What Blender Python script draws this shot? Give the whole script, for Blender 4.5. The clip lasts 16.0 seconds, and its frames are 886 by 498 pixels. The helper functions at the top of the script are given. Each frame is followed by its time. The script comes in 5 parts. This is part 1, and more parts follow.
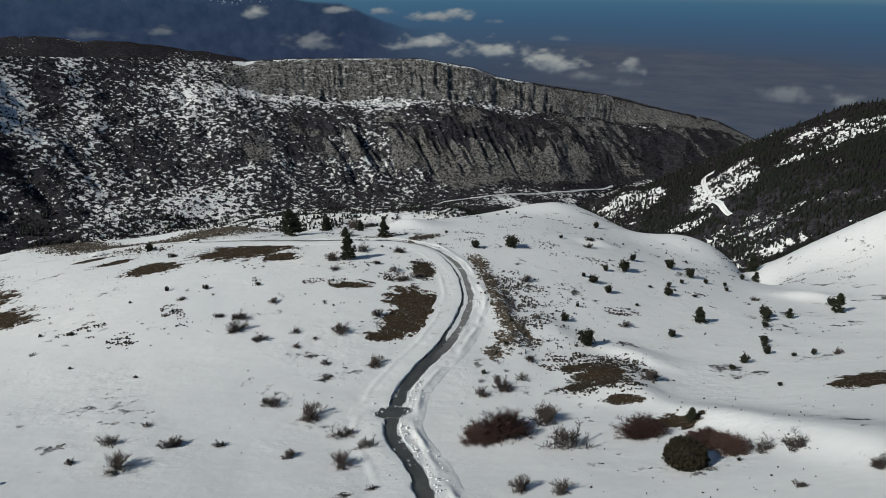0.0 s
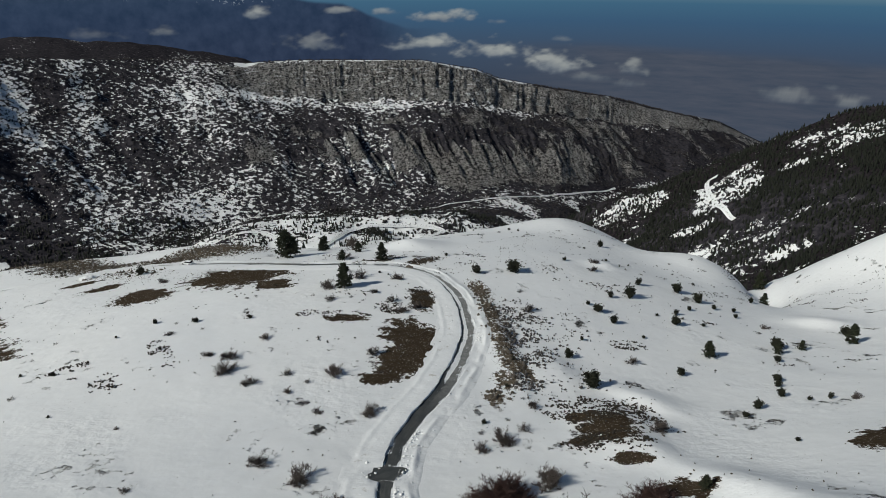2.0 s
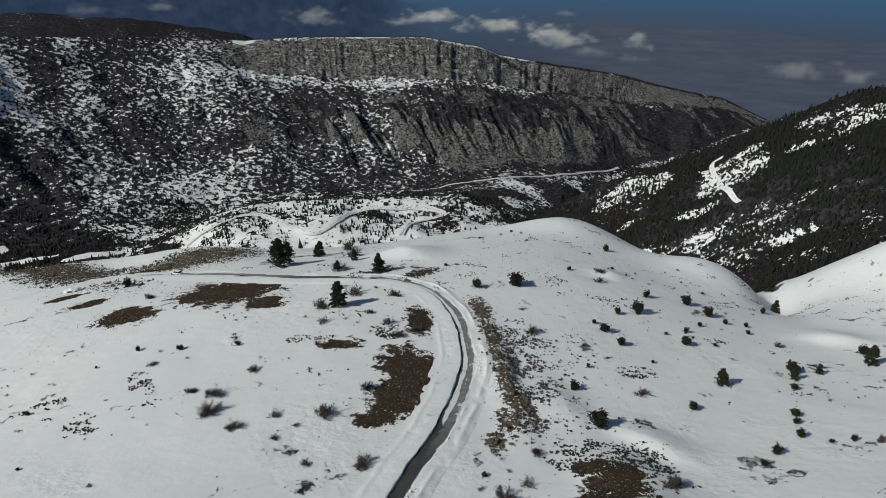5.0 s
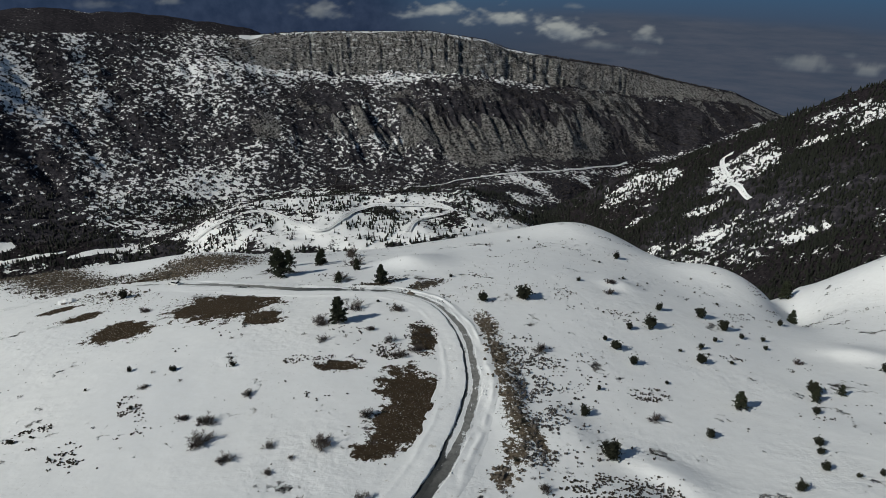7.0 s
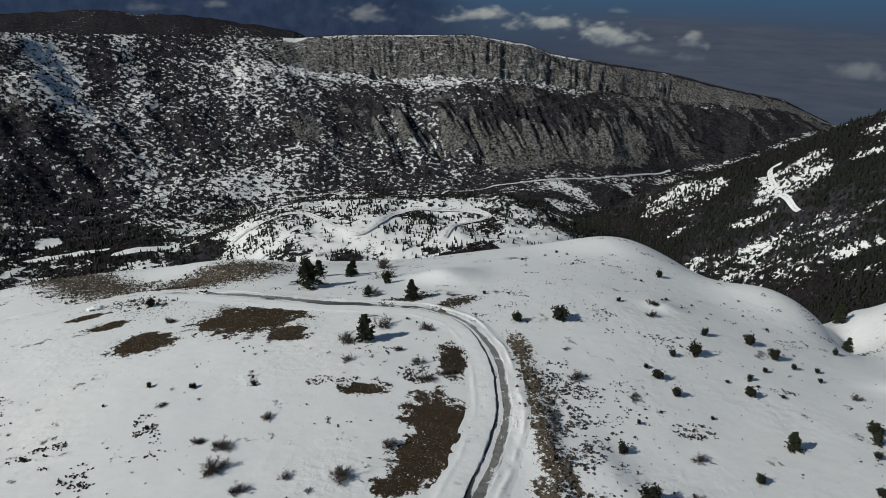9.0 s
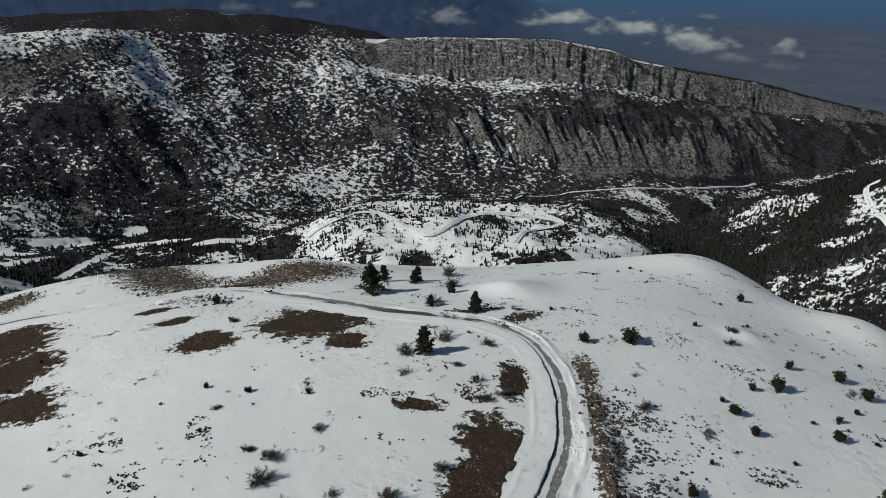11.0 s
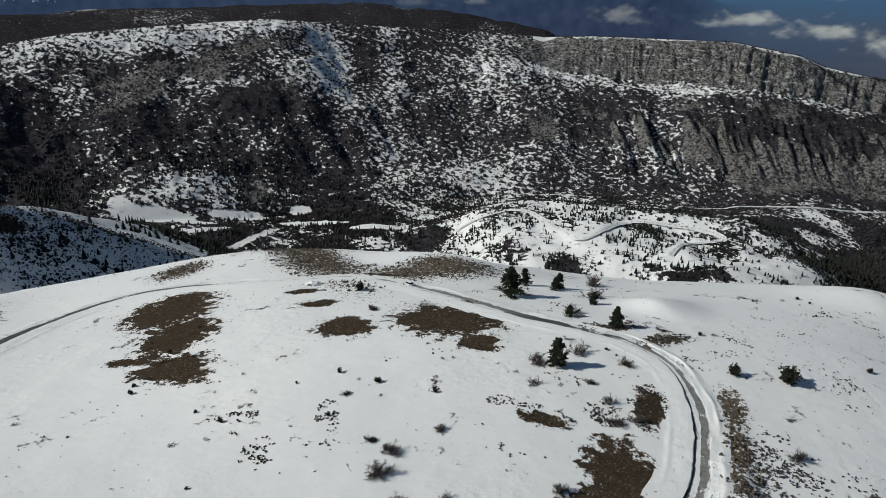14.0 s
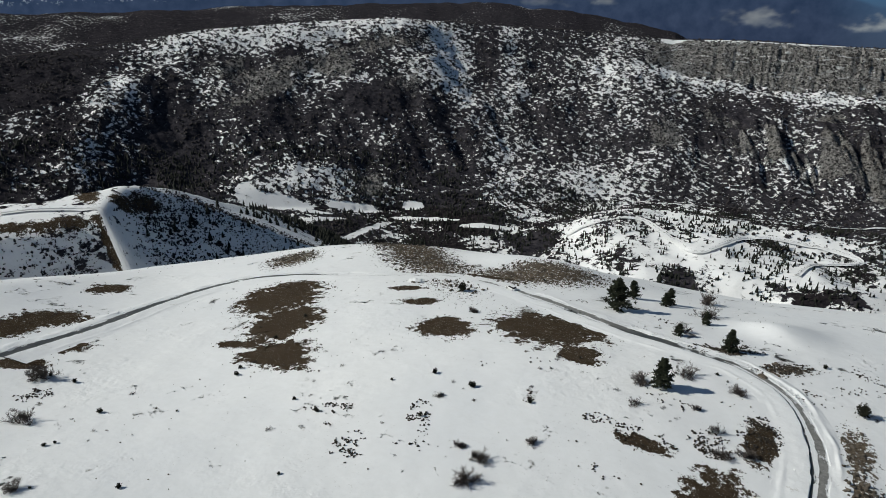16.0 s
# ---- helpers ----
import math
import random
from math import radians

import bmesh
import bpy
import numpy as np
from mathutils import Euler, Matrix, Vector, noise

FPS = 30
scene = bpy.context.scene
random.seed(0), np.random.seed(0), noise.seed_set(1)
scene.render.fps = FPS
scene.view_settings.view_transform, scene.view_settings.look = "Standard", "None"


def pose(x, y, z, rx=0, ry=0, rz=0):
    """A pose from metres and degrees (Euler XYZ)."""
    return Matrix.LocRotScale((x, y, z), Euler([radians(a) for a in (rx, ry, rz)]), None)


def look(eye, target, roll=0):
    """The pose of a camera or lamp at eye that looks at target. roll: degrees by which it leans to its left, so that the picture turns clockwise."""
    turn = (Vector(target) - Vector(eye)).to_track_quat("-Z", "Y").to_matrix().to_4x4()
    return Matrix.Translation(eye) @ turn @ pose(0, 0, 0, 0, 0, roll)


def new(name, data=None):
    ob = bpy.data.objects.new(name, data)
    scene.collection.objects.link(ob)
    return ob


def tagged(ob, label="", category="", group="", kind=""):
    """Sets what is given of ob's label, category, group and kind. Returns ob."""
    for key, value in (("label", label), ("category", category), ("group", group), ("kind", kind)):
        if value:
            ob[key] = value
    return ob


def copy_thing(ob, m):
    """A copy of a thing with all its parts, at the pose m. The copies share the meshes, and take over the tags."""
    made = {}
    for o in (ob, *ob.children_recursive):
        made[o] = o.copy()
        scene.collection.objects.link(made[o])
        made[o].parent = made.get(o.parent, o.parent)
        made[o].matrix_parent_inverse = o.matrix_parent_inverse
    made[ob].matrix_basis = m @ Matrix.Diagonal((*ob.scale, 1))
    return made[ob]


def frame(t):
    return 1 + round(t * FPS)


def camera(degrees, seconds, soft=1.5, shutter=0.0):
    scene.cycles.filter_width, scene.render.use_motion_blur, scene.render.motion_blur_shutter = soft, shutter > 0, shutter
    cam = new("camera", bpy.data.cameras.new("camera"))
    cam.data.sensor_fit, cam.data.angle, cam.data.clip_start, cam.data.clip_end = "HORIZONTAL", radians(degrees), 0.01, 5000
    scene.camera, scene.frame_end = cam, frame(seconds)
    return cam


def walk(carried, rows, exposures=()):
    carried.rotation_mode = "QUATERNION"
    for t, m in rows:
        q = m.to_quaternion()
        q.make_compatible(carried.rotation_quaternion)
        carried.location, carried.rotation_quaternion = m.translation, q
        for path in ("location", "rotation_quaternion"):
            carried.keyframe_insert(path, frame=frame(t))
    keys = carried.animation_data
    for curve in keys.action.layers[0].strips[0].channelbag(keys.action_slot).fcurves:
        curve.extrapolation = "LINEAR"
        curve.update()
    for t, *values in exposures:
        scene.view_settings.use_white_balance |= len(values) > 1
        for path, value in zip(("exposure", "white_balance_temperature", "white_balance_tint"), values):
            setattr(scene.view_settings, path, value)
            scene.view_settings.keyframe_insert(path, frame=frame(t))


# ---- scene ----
cam = camera(65.5, 16.0, soft=0.8)
PATH = [
    (0, (-0.00, -0.00, 51.00), (0.00, 92.73, 13.58), 0.06),
    (0.5, (0.13, 2.36, 52.28), (0.08, 95.10, 14.89), 0.09),
    (1, (0.36, 4.78, 53.40), (0.22, 97.55, 16.07), 0.03),
    (1.5, (0.51, 7.11, 54.61), (0.29, 99.89, 17.30), 0.07),
    (2, (0.67, 9.39, 55.82), (0.40, 102.09, 18.31), 0.06),
    (2.5, (0.86, 11.81, 56.93), (0.53, 104.31, 18.94), -0.01),
    (3, (0.95, 14.01, 58.18), (0.58, 106.30, 19.68), -0.02),
    (3.5, (1.07, 16.19, 59.35), (0.64, 108.19, 20.15), -0.04),
    (4, (1.15, 18.30, 60.56), (0.65, 109.99, 20.65), -0.02),
    (4.2, (1.21, 19.17, 60.95), (0.73, 110.79, 20.87), -0.00),
    (6.3, (1.90, 28.45, 63.82), (1.01, 119.41, 22.29), -0.26),
    (6.5, (1.98, 29.35, 63.96), (0.99, 120.29, 22.37), -0.28),
    (7, (2.17, 31.66, 64.02), (0.53, 122.60, 22.47), -0.31),
    (7.5, (2.43, 34.04, 63.93), (-0.25, 124.99, 22.46), -0.32),
    (8, (2.71, 36.47, 63.92), (-1.05, 127.44, 22.57), -0.37),
    (8.2, (2.79, 37.30, 63.93), (-1.50, 128.27, 22.62), -0.35),
    (10.3, (3.48, 45.21, 63.77), (-9.84, 135.57, 23.06), -0.29),
    (10.5, (3.54, 45.86, 63.72), (-10.87, 136.04, 22.97), -0.24),
    (11, (3.66, 47.14, 63.52), (-13.63, 136.83, 22.82), -0.23),
    (11.5, (3.75, 48.17, 63.49), (-16.45, 137.25, 22.78), -0.24),
    (12, (3.88, 48.96, 63.47), (-19.26, 137.30, 22.73), -0.23),
    (12.5, (3.97, 49.69, 63.46), (-22.22, 137.16, 22.67), -0.23),
    (13, (4.02, 50.21, 63.46), (-25.79, 136.50, 22.64), -0.24),
    (13.5, (4.08, 50.79, 63.51), (-29.69, 135.57, 22.61), -0.28),
    (14, (4.10, 51.52, 63.40), (-33.57, 134.62, 22.46), -0.35),
    (14.5, (4.08, 52.10, 63.42), (-37.32, 133.40, 22.46), -0.42),
    (15, (4.07, 52.85, 63.28), (-40.86, 132.26, 22.36), -0.48),
    (15.5, (3.93, 53.65, 63.23), (-44.28, 131.13, 22.34), -0.54),
    (16, (3.84, 54.40, 63.22), (-47.58, 129.82, 22.37), -0.64),
]
walk(cam, [(t, look(eye, target, roll)) for t, eye, target, roll in PATH], [(0, -0.15, 6500, 6), (3, -0.16, 6500, 6), (7, -0.24, 6500, 6), (11, -0.23, 6500, 6), (13.5, -0.10, 6500, 6), (16, 0.03, 6500, 6)])

# ---- light: a low winter sun from the left, a clear sky ----
SUN_AZ, SUN_EL = -121.0, 37.0          # degrees from +y towards +x, and above the horizon
sun_way = Vector((math.sin(radians(SUN_AZ)) * math.cos(radians(SUN_EL)), math.cos(radians(SUN_AZ)) * math.cos(radians(SUN_EL)), math.sin(radians(SUN_EL))))
sun = new("sun", bpy.data.lights.new("sun", "SUN"))
sun.data.energy, sun.data.angle, sun.data.color = 3.65, radians(0.5), (1.0, 0.975, 0.915)
sun.matrix_world = look(sun_way * 300, (0, 0, 0))
world = bpy.data.worlds.new("world")
scene.world = world
world.use_nodes = True
sky = world.node_tree.nodes.new("ShaderNodeTexSky")
sky.sky_type, sky.sun_disc, sky.dust_density, sky.ozone_density = "NISHITA", False, 0.3, 4.0
sky.sun_elevation, sky.sun_rotation = radians(SUN_EL), radians(SUN_AZ)
world.node_tree.nodes["Background"].inputs["Strength"].default_value = 0.038
world.node_tree.links.new(sky.outputs["Color"], world.node_tree.nodes["Background"].inputs["Color"])


# ---- noise and shape of the land ----
def hash01(i, j, seed):
    h = (i.astype(np.int64) * 374761393 + j.astype(np.int64) * 668265263 + seed * 974634777) & 0x7FFFFFFF
    h = ((h ^ (h >> 13)) * 1274126177) & 0x7FFFFFFF
    h = ((h ^ (h >> 16)) * 69069) & 0x7FFFFFFF
    return (h & 0xFFFF) / 65535.0


def value_noise(x, y, seed=0):
    i, j = np.floor(x), np.floor(y)
    u, v = x - i, y - j
    u, v = u * u * (3 - 2 * u), v * v * (3 - 2 * v)
    a, b = hash01(i, j, seed), hash01(i + 1, j, seed)
    c, d = hash01(i, j + 1, seed), hash01(i + 1, j + 1, seed)
    return (a + (b - a) * u) * (1 - v) + (c + (d - c) * u) * v


def fbm(x, y, size, octaves=4, seed=0):
    total, amp, norm = 0.0, 1.0, 0.0
    for k in range(octaves):
        total = total + amp * (value_noise(x / size, y / size, seed + k) * 2 - 1)
        norm, amp, size = norm + amp, amp * 0.5, size * 0.5
    return total / norm


def ramp(v, lo, hi):
    s = np.clip((v - lo) / (hi - lo), 0, 1)
    return s * s * (3 - 2 * s)


def soft_max(a, b, k):
    h = np.clip(0.5 + 0.5 * (a - b) / k, 0, 1)
    return b + (a - b) * h + k * h * (1 - h)


# Swell of the near hill: a tilted plane and broad bumps on an 80 x 66 m net.
SWELL = [-18.65, 17.90, -35.25, 4.54, 7.94, 1.09, -5.91, -1.15, 2.41, 1.22, 5.42, 9.56, 3.14, -0.05, 3.71, 2.06, 0.95, -2.47, -14.24, -11.03, 6.52, 8.65, 2.37, 4.19, 2.68, -4.92, 6.92, 2.79, -2.48, 1.67, -0.09, -15.66, -11.64, 3.88, -1.30, -7.05, -1.28, -10.13, -1.57, -9.26, -25.03, 11.26, 16.17, 10.56, 6.52, 10.82, 3.81, -20.01, -21.53, -39.76, -33.13, -7.87, 2.62, 1.84, 1.30, 12.11, 16.07, 6.35, 0.02, 0.18, 0.68, 4.30, 14.18, 19.81, 11.77, 2.84]


def near_hill(x, y):
    y1 = np.maximum(y, 45.0)
    x1 = np.clip(x, -310.0, 0.62 * y1 + 40.0)
    z = SWELL[0] + SWELL[1] * x1 / 100 + SWELL[2] * (y1 - 200) / 100
    for k, c in enumerate(SWELL[3:]):
        cx, cy = -320.0 + 80.0 * (k // 7), 20.0 + 66.0 * (k % 7)
        z = z + c * np.exp(-((x1 - cx) ** 2 + (y1 - cy) ** 2) / (2 * 75.0**2))
    return z


EYE_Z = 62.0
table = lambda v, pairs: np.interp(v, [p[0] for p in pairs], [p[1] for p in pairs])
level = lambda r, deg: EYE_Z + r * np.tan(np.radians(deg))

# azimuth -> range at which the near hill breaks off towards the valley
BROW = [(-90, 215), (-66, 222), (-60, 245), (-50, 290), (-38, 318), (-28, 312), (-20, 300), (-13, 330), (-5, 316), (3, 322), (9, 345), (15, 308), (20, 292), (24, 285), (27, 318), (34, 318), (50, 318)]
CREST_EL = [(-75, -7.4), (-68, -7.1), (-63, -6.8), (-58, -6.5), (-52, -5.86), (-45, -5.6), (-38, -5.43), (-29, -6.15), (-22, -6.5), (-16, -7.0), (-12.7, -6.87), (-2, -7.0), (2.5, -7.7), (4.3, -8.4), (8.9, -9.06), (13.3, -9.57), (17.7, -10.43), (21.9, -11.0), (25, -12.2), (30, -14.0), (50, -14.0)]
CREST_R = [(-75, 1600), (-60, 1700), (-45, 1700), (-30, 1800), (-16, 1950), (0, 2050), (10, 2250), (20, 2600), (25, 2900), (50, 3000)]
BASE_R = [(-75, 1100), (-55, 1150), (-30, 1250), (-20, 1350), (-10, 1400), (0, 1450), (10, 1650), (20, 2100), (25, 2650), (50, 2800)]
BASE_EL = [(-75, -19.0), (-55, -19.5), (-38, -20.5), (-24, -19.5), (-10, -19.3), (-1, -19.3), (4, -18.1), (9.5, -17.7), (14, -17.1), (18.5, -16.0), (24, -13.0), (50, -13.0)]
RISE = [(0, 0), (0.18, 0.12), (0.50, 0.49), (0.68, 0.60), (0.765, 0.637), (0.80, 0.74), (0.835, 0.765), (0.865, 0.86), (0.885, 0.88), (0.92, 0.985), (0.97, 1.0), (1.0, 1.0)]
SIDE_EL = [(6, -24.0), (8, -21.8), (12, -19.6), (18, -16.6), (22, -14.8), (24, -13.6), (27.7, -11.4), (31.6, -9.3), (36, -7.8), (60, -6.0)]
MESA_EL = [(-80, -4.2), (-65, -4.2), (-58, -4.6), (-50, -4.5), (-30, -4.6), (-24.5, -5.1), (-20, -6.0), (-16, -6.8), (-12, -9.0), (-8, -14.0), (60, -18.0)]


KNOLL_R = [(-90, 540), (-68, 522), (-65.5, 512), (-61, 518), (-57, 527), (-52, 545), (-46, 578), (-40, 615)]


# banks and hollows of blown snow on the near hill: x, y, half-length, half-width, turn, height
DRIFTS = [(-13, 243, 10, 7, -35, 3.4), (41, 128, 8, 3.0, -50, 1.6), (42.5, 87, 11, 3.2, -66, 2.0), (48, 69, 12, 4.2, -80, 2.6), (117.4, 200, 9.5, 4.7, -20, 2.5), (56.2, 230.4, 5.7, 2.6, 10, 1.6), (34.3, 102.8, 5.2, 4.2, 80, 1.6), (25.4, 141.7, 9.4, 4.7, 100, 1.4), (14.4, 152.6, 24.8, 2.5, 95, 1.2)]


# swells of the near hill that its net is too wide for: x, y, half-widths, turn, height
BUMPS = [(57, 309, 25, 24, 0, 7.5), (104, 268, 20, 20, 0, 8.5), (136, 268, 10, 30, -26, -11.0), (178, 280, 32, 24, 0, 8.0), (-160, 252, 24, 18, 0, 1.5), (-131, 262, 18, 18, 0, -3.0), (-102, 288, 26, 16, 0, 3.5), (-206, 176, 30, 30, 0, -2.5), (32.5, 115, 7.5, 9, 10, 2.2), (-86, 264, 12, 16, 0, 3.0)]


def buttress(along, r, s):
    """Rock ribs below the bench: sharp at the apex, spreading downhill, 0 to 1."""
    out = np.zeros_like(s)
    slant = along - 260 * (0.55 - s) + 10 * fbm(along, r * 0.3, 50.0, 3, 14)
    for spacing, seed in ((112.0, 3), (70.0, 4), (41.0, 5), (23.0, 6)):
        i = np.floor(slant / spacing)
        for k in (-1, 0, 1):
            j = i + k
            centre = (j + 0.2 + 0.6 * hash01(j, j * 0, seed)) * spacing
            apex = 0.30 + 0.24 * hash01(j, j * 0, seed + 10)
            wide = np.clip(apex - s, 0, 0.5) * spacing * 3.2 + 3.0
            out = np.maximum(out, np.clip(1 - np.abs(slant - centre) / wide, 0, 1) * ramp(apex - s, 0, 0.10) * (0.45 + 0.55 * hash01(j, j * 0, seed + 20)) * min(1.0, spacing / 60.0 + 0.25))
    return out * ramp(s, 0.02, 0.12)


def great_ridge(az, r, x, y):
    rc, rb = table(az, CREST_R), table(az, BASE_R)
    zc, zb = level(rc, table(az, CREST_EL)), level(rb, table(az, BASE_EL))
    s = (r - rb) / (rc - rb)
    along = np.radians(az) * rc
    # gullies run down the slope; they bite deepest below the bench
    cliffs = ramp(az, -17, -9) * (1 - ramp(az, 14, 22))
    warp = 30 * fbm(x, y, 140.0, 3, 13)
    gully = np.clip(1 - np.abs(fbm(along + 0.30 * r + warp, r * 0.10, 105.0, 5, 11)) * 1.6, 0, 1) ** 2
    column = 0.8 * np.abs(fbm(along + 0.5 * warp, r * 0.15, 62.0, 4, 17)) * ramp(az, -5, 1) + 0.9 * np.abs(fbm(along, r * 0.12, 21.0, 3, 18)) + 0.5 * np.abs(fbm(along, r * 0.10, 10.0, 2, 20))
    s1 = s - 0.04 * gully * (1 - cliffs) * ramp(s, 0.05, 0.3) * (1 - ramp(s, 0.55, 0.68)) - (0.01 + 0.030 * np.maximum(cliffs, 0.8 * ramp(az, 10, 14)) * (0.42 + 0.45 * ramp(az, -4, 1))) * column * ramp(s, 0.73, 0.80) * (1 - ramp(s, 0.93, 0.99)) + cliffs * (0.085 * buttress(along, r, s) - 0.060 * np.abs(fbm(along + 0.4 * r, r * 0.2, 30.0, 4, 19)) * (1 - 0.85 * ramp(s, 0.66, 0.76))) * ramp(s, 0.06, 0.2)
    plain = np.clip(0.86 * s1 + 0.14 * table(s1, RISE), 0, 1)
    up = plain + (table(s1, RISE) - plain) * cliffs
    free = ramp(s, 0.0, 0.25) * (1 - ramp(s, 0.82, 1.0))
    z = zb + (zc - zb) * up + (9.0 * fbm(x, y, 120.0, 5, 23) + 9.0 * fbm(x, y, 34.0, 3, 24) + 36.0 * (1 - cliffs) * (1 - ramp(az, 10, 20)) * fbm(x + 0.5 * y, 0.45 * y, 330.0, 3, 25)) * free
    # a lower arm of the ridge on the left
    arm = az + 58 + 11.5 * (0.72 - s)
    z = z + 20 * np.exp(-((arm / 2.2) ** 2)) * ramp(s, 0.02, 0.25) * (1 - ramp(s, 0.6, 0.85)) - 7 * np.exp(-(((arm - 5.0) / 2.4) ** 2)) * ramp(s, 0.1, 0.3) * (1 - ramp(s, 0.6, 0.8))
    # the spine that comes down from the summit; its far side is turned from the sun
    spine = az + 36.8 - 5.0 * (1 - s) + 0.5 * fbm(x, y, 90.0, 3, 26)
    z = z + 24 * np.where(spine < 0, np.exp(-((spine / 4.5) ** 2)), np.exp(-((spine / 2.3) ** 2))) * ramp(s, 0.28, 0.55) * (1 - ramp(s, 0.90, 1.02))
    behind = np.maximum(r - rc, 0)
    return np.where(s > 1, zc - 0.12 * behind - 0.0006 * behind**2 + 3 * fbm(x, y, 90.0, 3, 5) * ramp(behind, 0, 60), z)


def far_polar(x, y):
    return np.hypot(x - 3, y - 45), np.degrees(np.arctan2(x - 3, y - 45))


def land(x, y):
    r, az = np.hypot(x, y), np.degrees(np.arctan2(x, y))
    brow = table(az, BROW)
    over = np.maximum(r - brow, 0)
    near = near_hill(x, y) - np.where(over < 60, 0.0060 * over**2, 21.6 + 0.72 * (over - 60)) + 0.35 * fbm(x, y, 26.0, 3, 3)
    for cx, cy, along_, across_, turn, h in DRIFTS:
        c, q = math.cos(radians(turn)), math.sin(radians(turn))
        u, w = ((x - cx) * c + (y - cy) * q) / along_, (-(x - cx) * q + (y - cy) * c) / across_
        near = near + h * np.exp(-u * u) * np.where(w > 0, np.exp(-0.25 * w * w), np.exp(-w * w))
    for cx, cy, along_, across_, turn, h in BUMPS:
        c, q = math.cos(radians(turn)), math.sin(radians(turn))
        u, w = ((x - cx) * c + (y - cy) * q) / along_, (-(x - cx) * q + (y - cy) * c) / across_
        near = near + h * np.exp(-u * u - w * w)
    r, az = far_polar(x, y)
    floor_z = level(table(az, BASE_R), table(az, BASE_EL)) + 10 * fbm(x, y, 160.0, 4, 7) - 0.02 * (table(az, BASE_R) - r)
    far = np.where(r < table(az, BASE_R), floor_z, great_ridge(az, r, x, y))
    # flat spur in the valley, with the hairpin road
    spur = -350 + 19 * fbm(x, y, 120.0, 4, 29) - 90 * ramp(np.abs(az + 8), 9, 24) - 70 * ramp(np.abs(r - 1030), 60, 330) - 0.5 * np.maximum(r - 1360, 0)
    far = soft_max(far, spur, 40)
    # forested flank on the right
    rs = 1250.0 + 60 * fbm(x, y, 300.0, 2, 31)
    side = level(1250.0, table(az, SIDE_EL)) - 0.33 * np.maximum(rs - r, 0) - 0.55 * np.maximum(r - rs, 0) + 16 * fbm(x, y, 150.0, 5, 37) + 13 * fbm(np.radians(az) * r * 0.45, r, 70.0, 4, 38)
    far = soft_max(far, side, 10)
    # knoll beyond the near hill on the left, its flank turned from the sun
    top = -95 + 2.5 * fbm(x, y, 60.0, 4, 41) - 0.03 * np.abs(x + 450)
    flank = -92 - 0.97 * ((x + 434) * 0.87 + (y - 290) * 0.5) + 3.5 * fbm(x, y, 45.0, 4, 42)
    steep = -96 - 1.35 * ((x + 421) * 0.92 - (y - 262) * 0.39) + 4 * fbm(x, y, 45.0, 4, 40)
    knoll = -soft_max(-top, soft_max(-flank, -steep, 5), 3) - 0.6 * np.maximum(r - table(az, KNOLL_R) - 8, 0)
    for k in range(24):
        u = k / 23
        px, py = -414 + 36 * u, 277 - 7.5 * u
        rib = np.exp(-((x - px) ** 2 + (y - py) ** 2) / 45.0) if k == 0 else np.maximum(rib, np.exp(-((x - px) ** 2 + (y - py) ** 2) / 45.0))
    knoll = knoll + 6.5 * rib
    far = soft_max(far, knoll, 10)
    mesa = level(3500.0, table(az, MESA_EL)) - 0.25 * np.maximum(3500 - r, 0) - 0.5 * np.maximum(r - 3700, 0) + 30 * (0.25 - np.abs(fbm(x, y, 330.0, 6, 43))) + 8 * fbm(x, y, 90.0, 4, 44) - 6
    far = soft_max(far, np.where(r > 2200, mesa, -900.0), 10)
    far = np.maximum(far, -1300.0)
    return soft_max(near, far, 8)


def grid_mesh(name, X, Y, Z, wrap=False):
    rows, cols = X.shape
    idx = np.arange(rows * cols).reshape(rows, cols)
    a, b, c, d = idx[:-1, :-1], idx[:-1, 1:], idx[1:, 1:], idx[1:, :-1]
    if wrap:
        nxt = np.roll(idx, -1, axis=1)
        a, b, c, d = idx[:-1], nxt[:-1], nxt[1:], idx[1:]
    quads = np.stack([a, d, c, b], -1).reshape(-1, 4)
    me = bpy.data.meshes.new(name)
    me.vertices.add(rows * cols)
    me.vertices.foreach_set("co", np.stack([X, Y, Z], -1).astype(np.float32).ravel())
    me.loops.add(quads.size)
    me.loops.foreach_set("vertex_index", quads.astype(np.int32).ravel())
    me.polygons.add(len(quads))
    me.polygons.foreach_set("loop_start", np.arange(0, quads.size, 4, dtype=np.int32))
    me.polygons.foreach_set("use_smooth", np.ones(len(quads), bool))
    me.update(calc_edges=True)
    return me


def put_layer(me, name, values):
    me.attributes.new(name, "FLOAT", "POINT").data.foreach_set("value", np.asarray(values, np.float32).ravel())


def ridge_share(x, y):
    r, az = far_polar(x, y)
    rb, rc = table(az, BASE_R), table(az, CREST_R)
    return r, az, (r - rb) / (rc - rb)


def blob(az, s, a0, a1, s0, s1, soft_a=3.0, soft_s=0.08):
    return ramp(az, a0 - soft_a, a0 + soft_a) * (1 - ramp(az, a1 - soft_a, a1 + soft_a)) * ramp(s, s0 - soft_s, s0 + soft_s) * (1 - ramp(s, s1 - soft_s, s1 + soft_s))


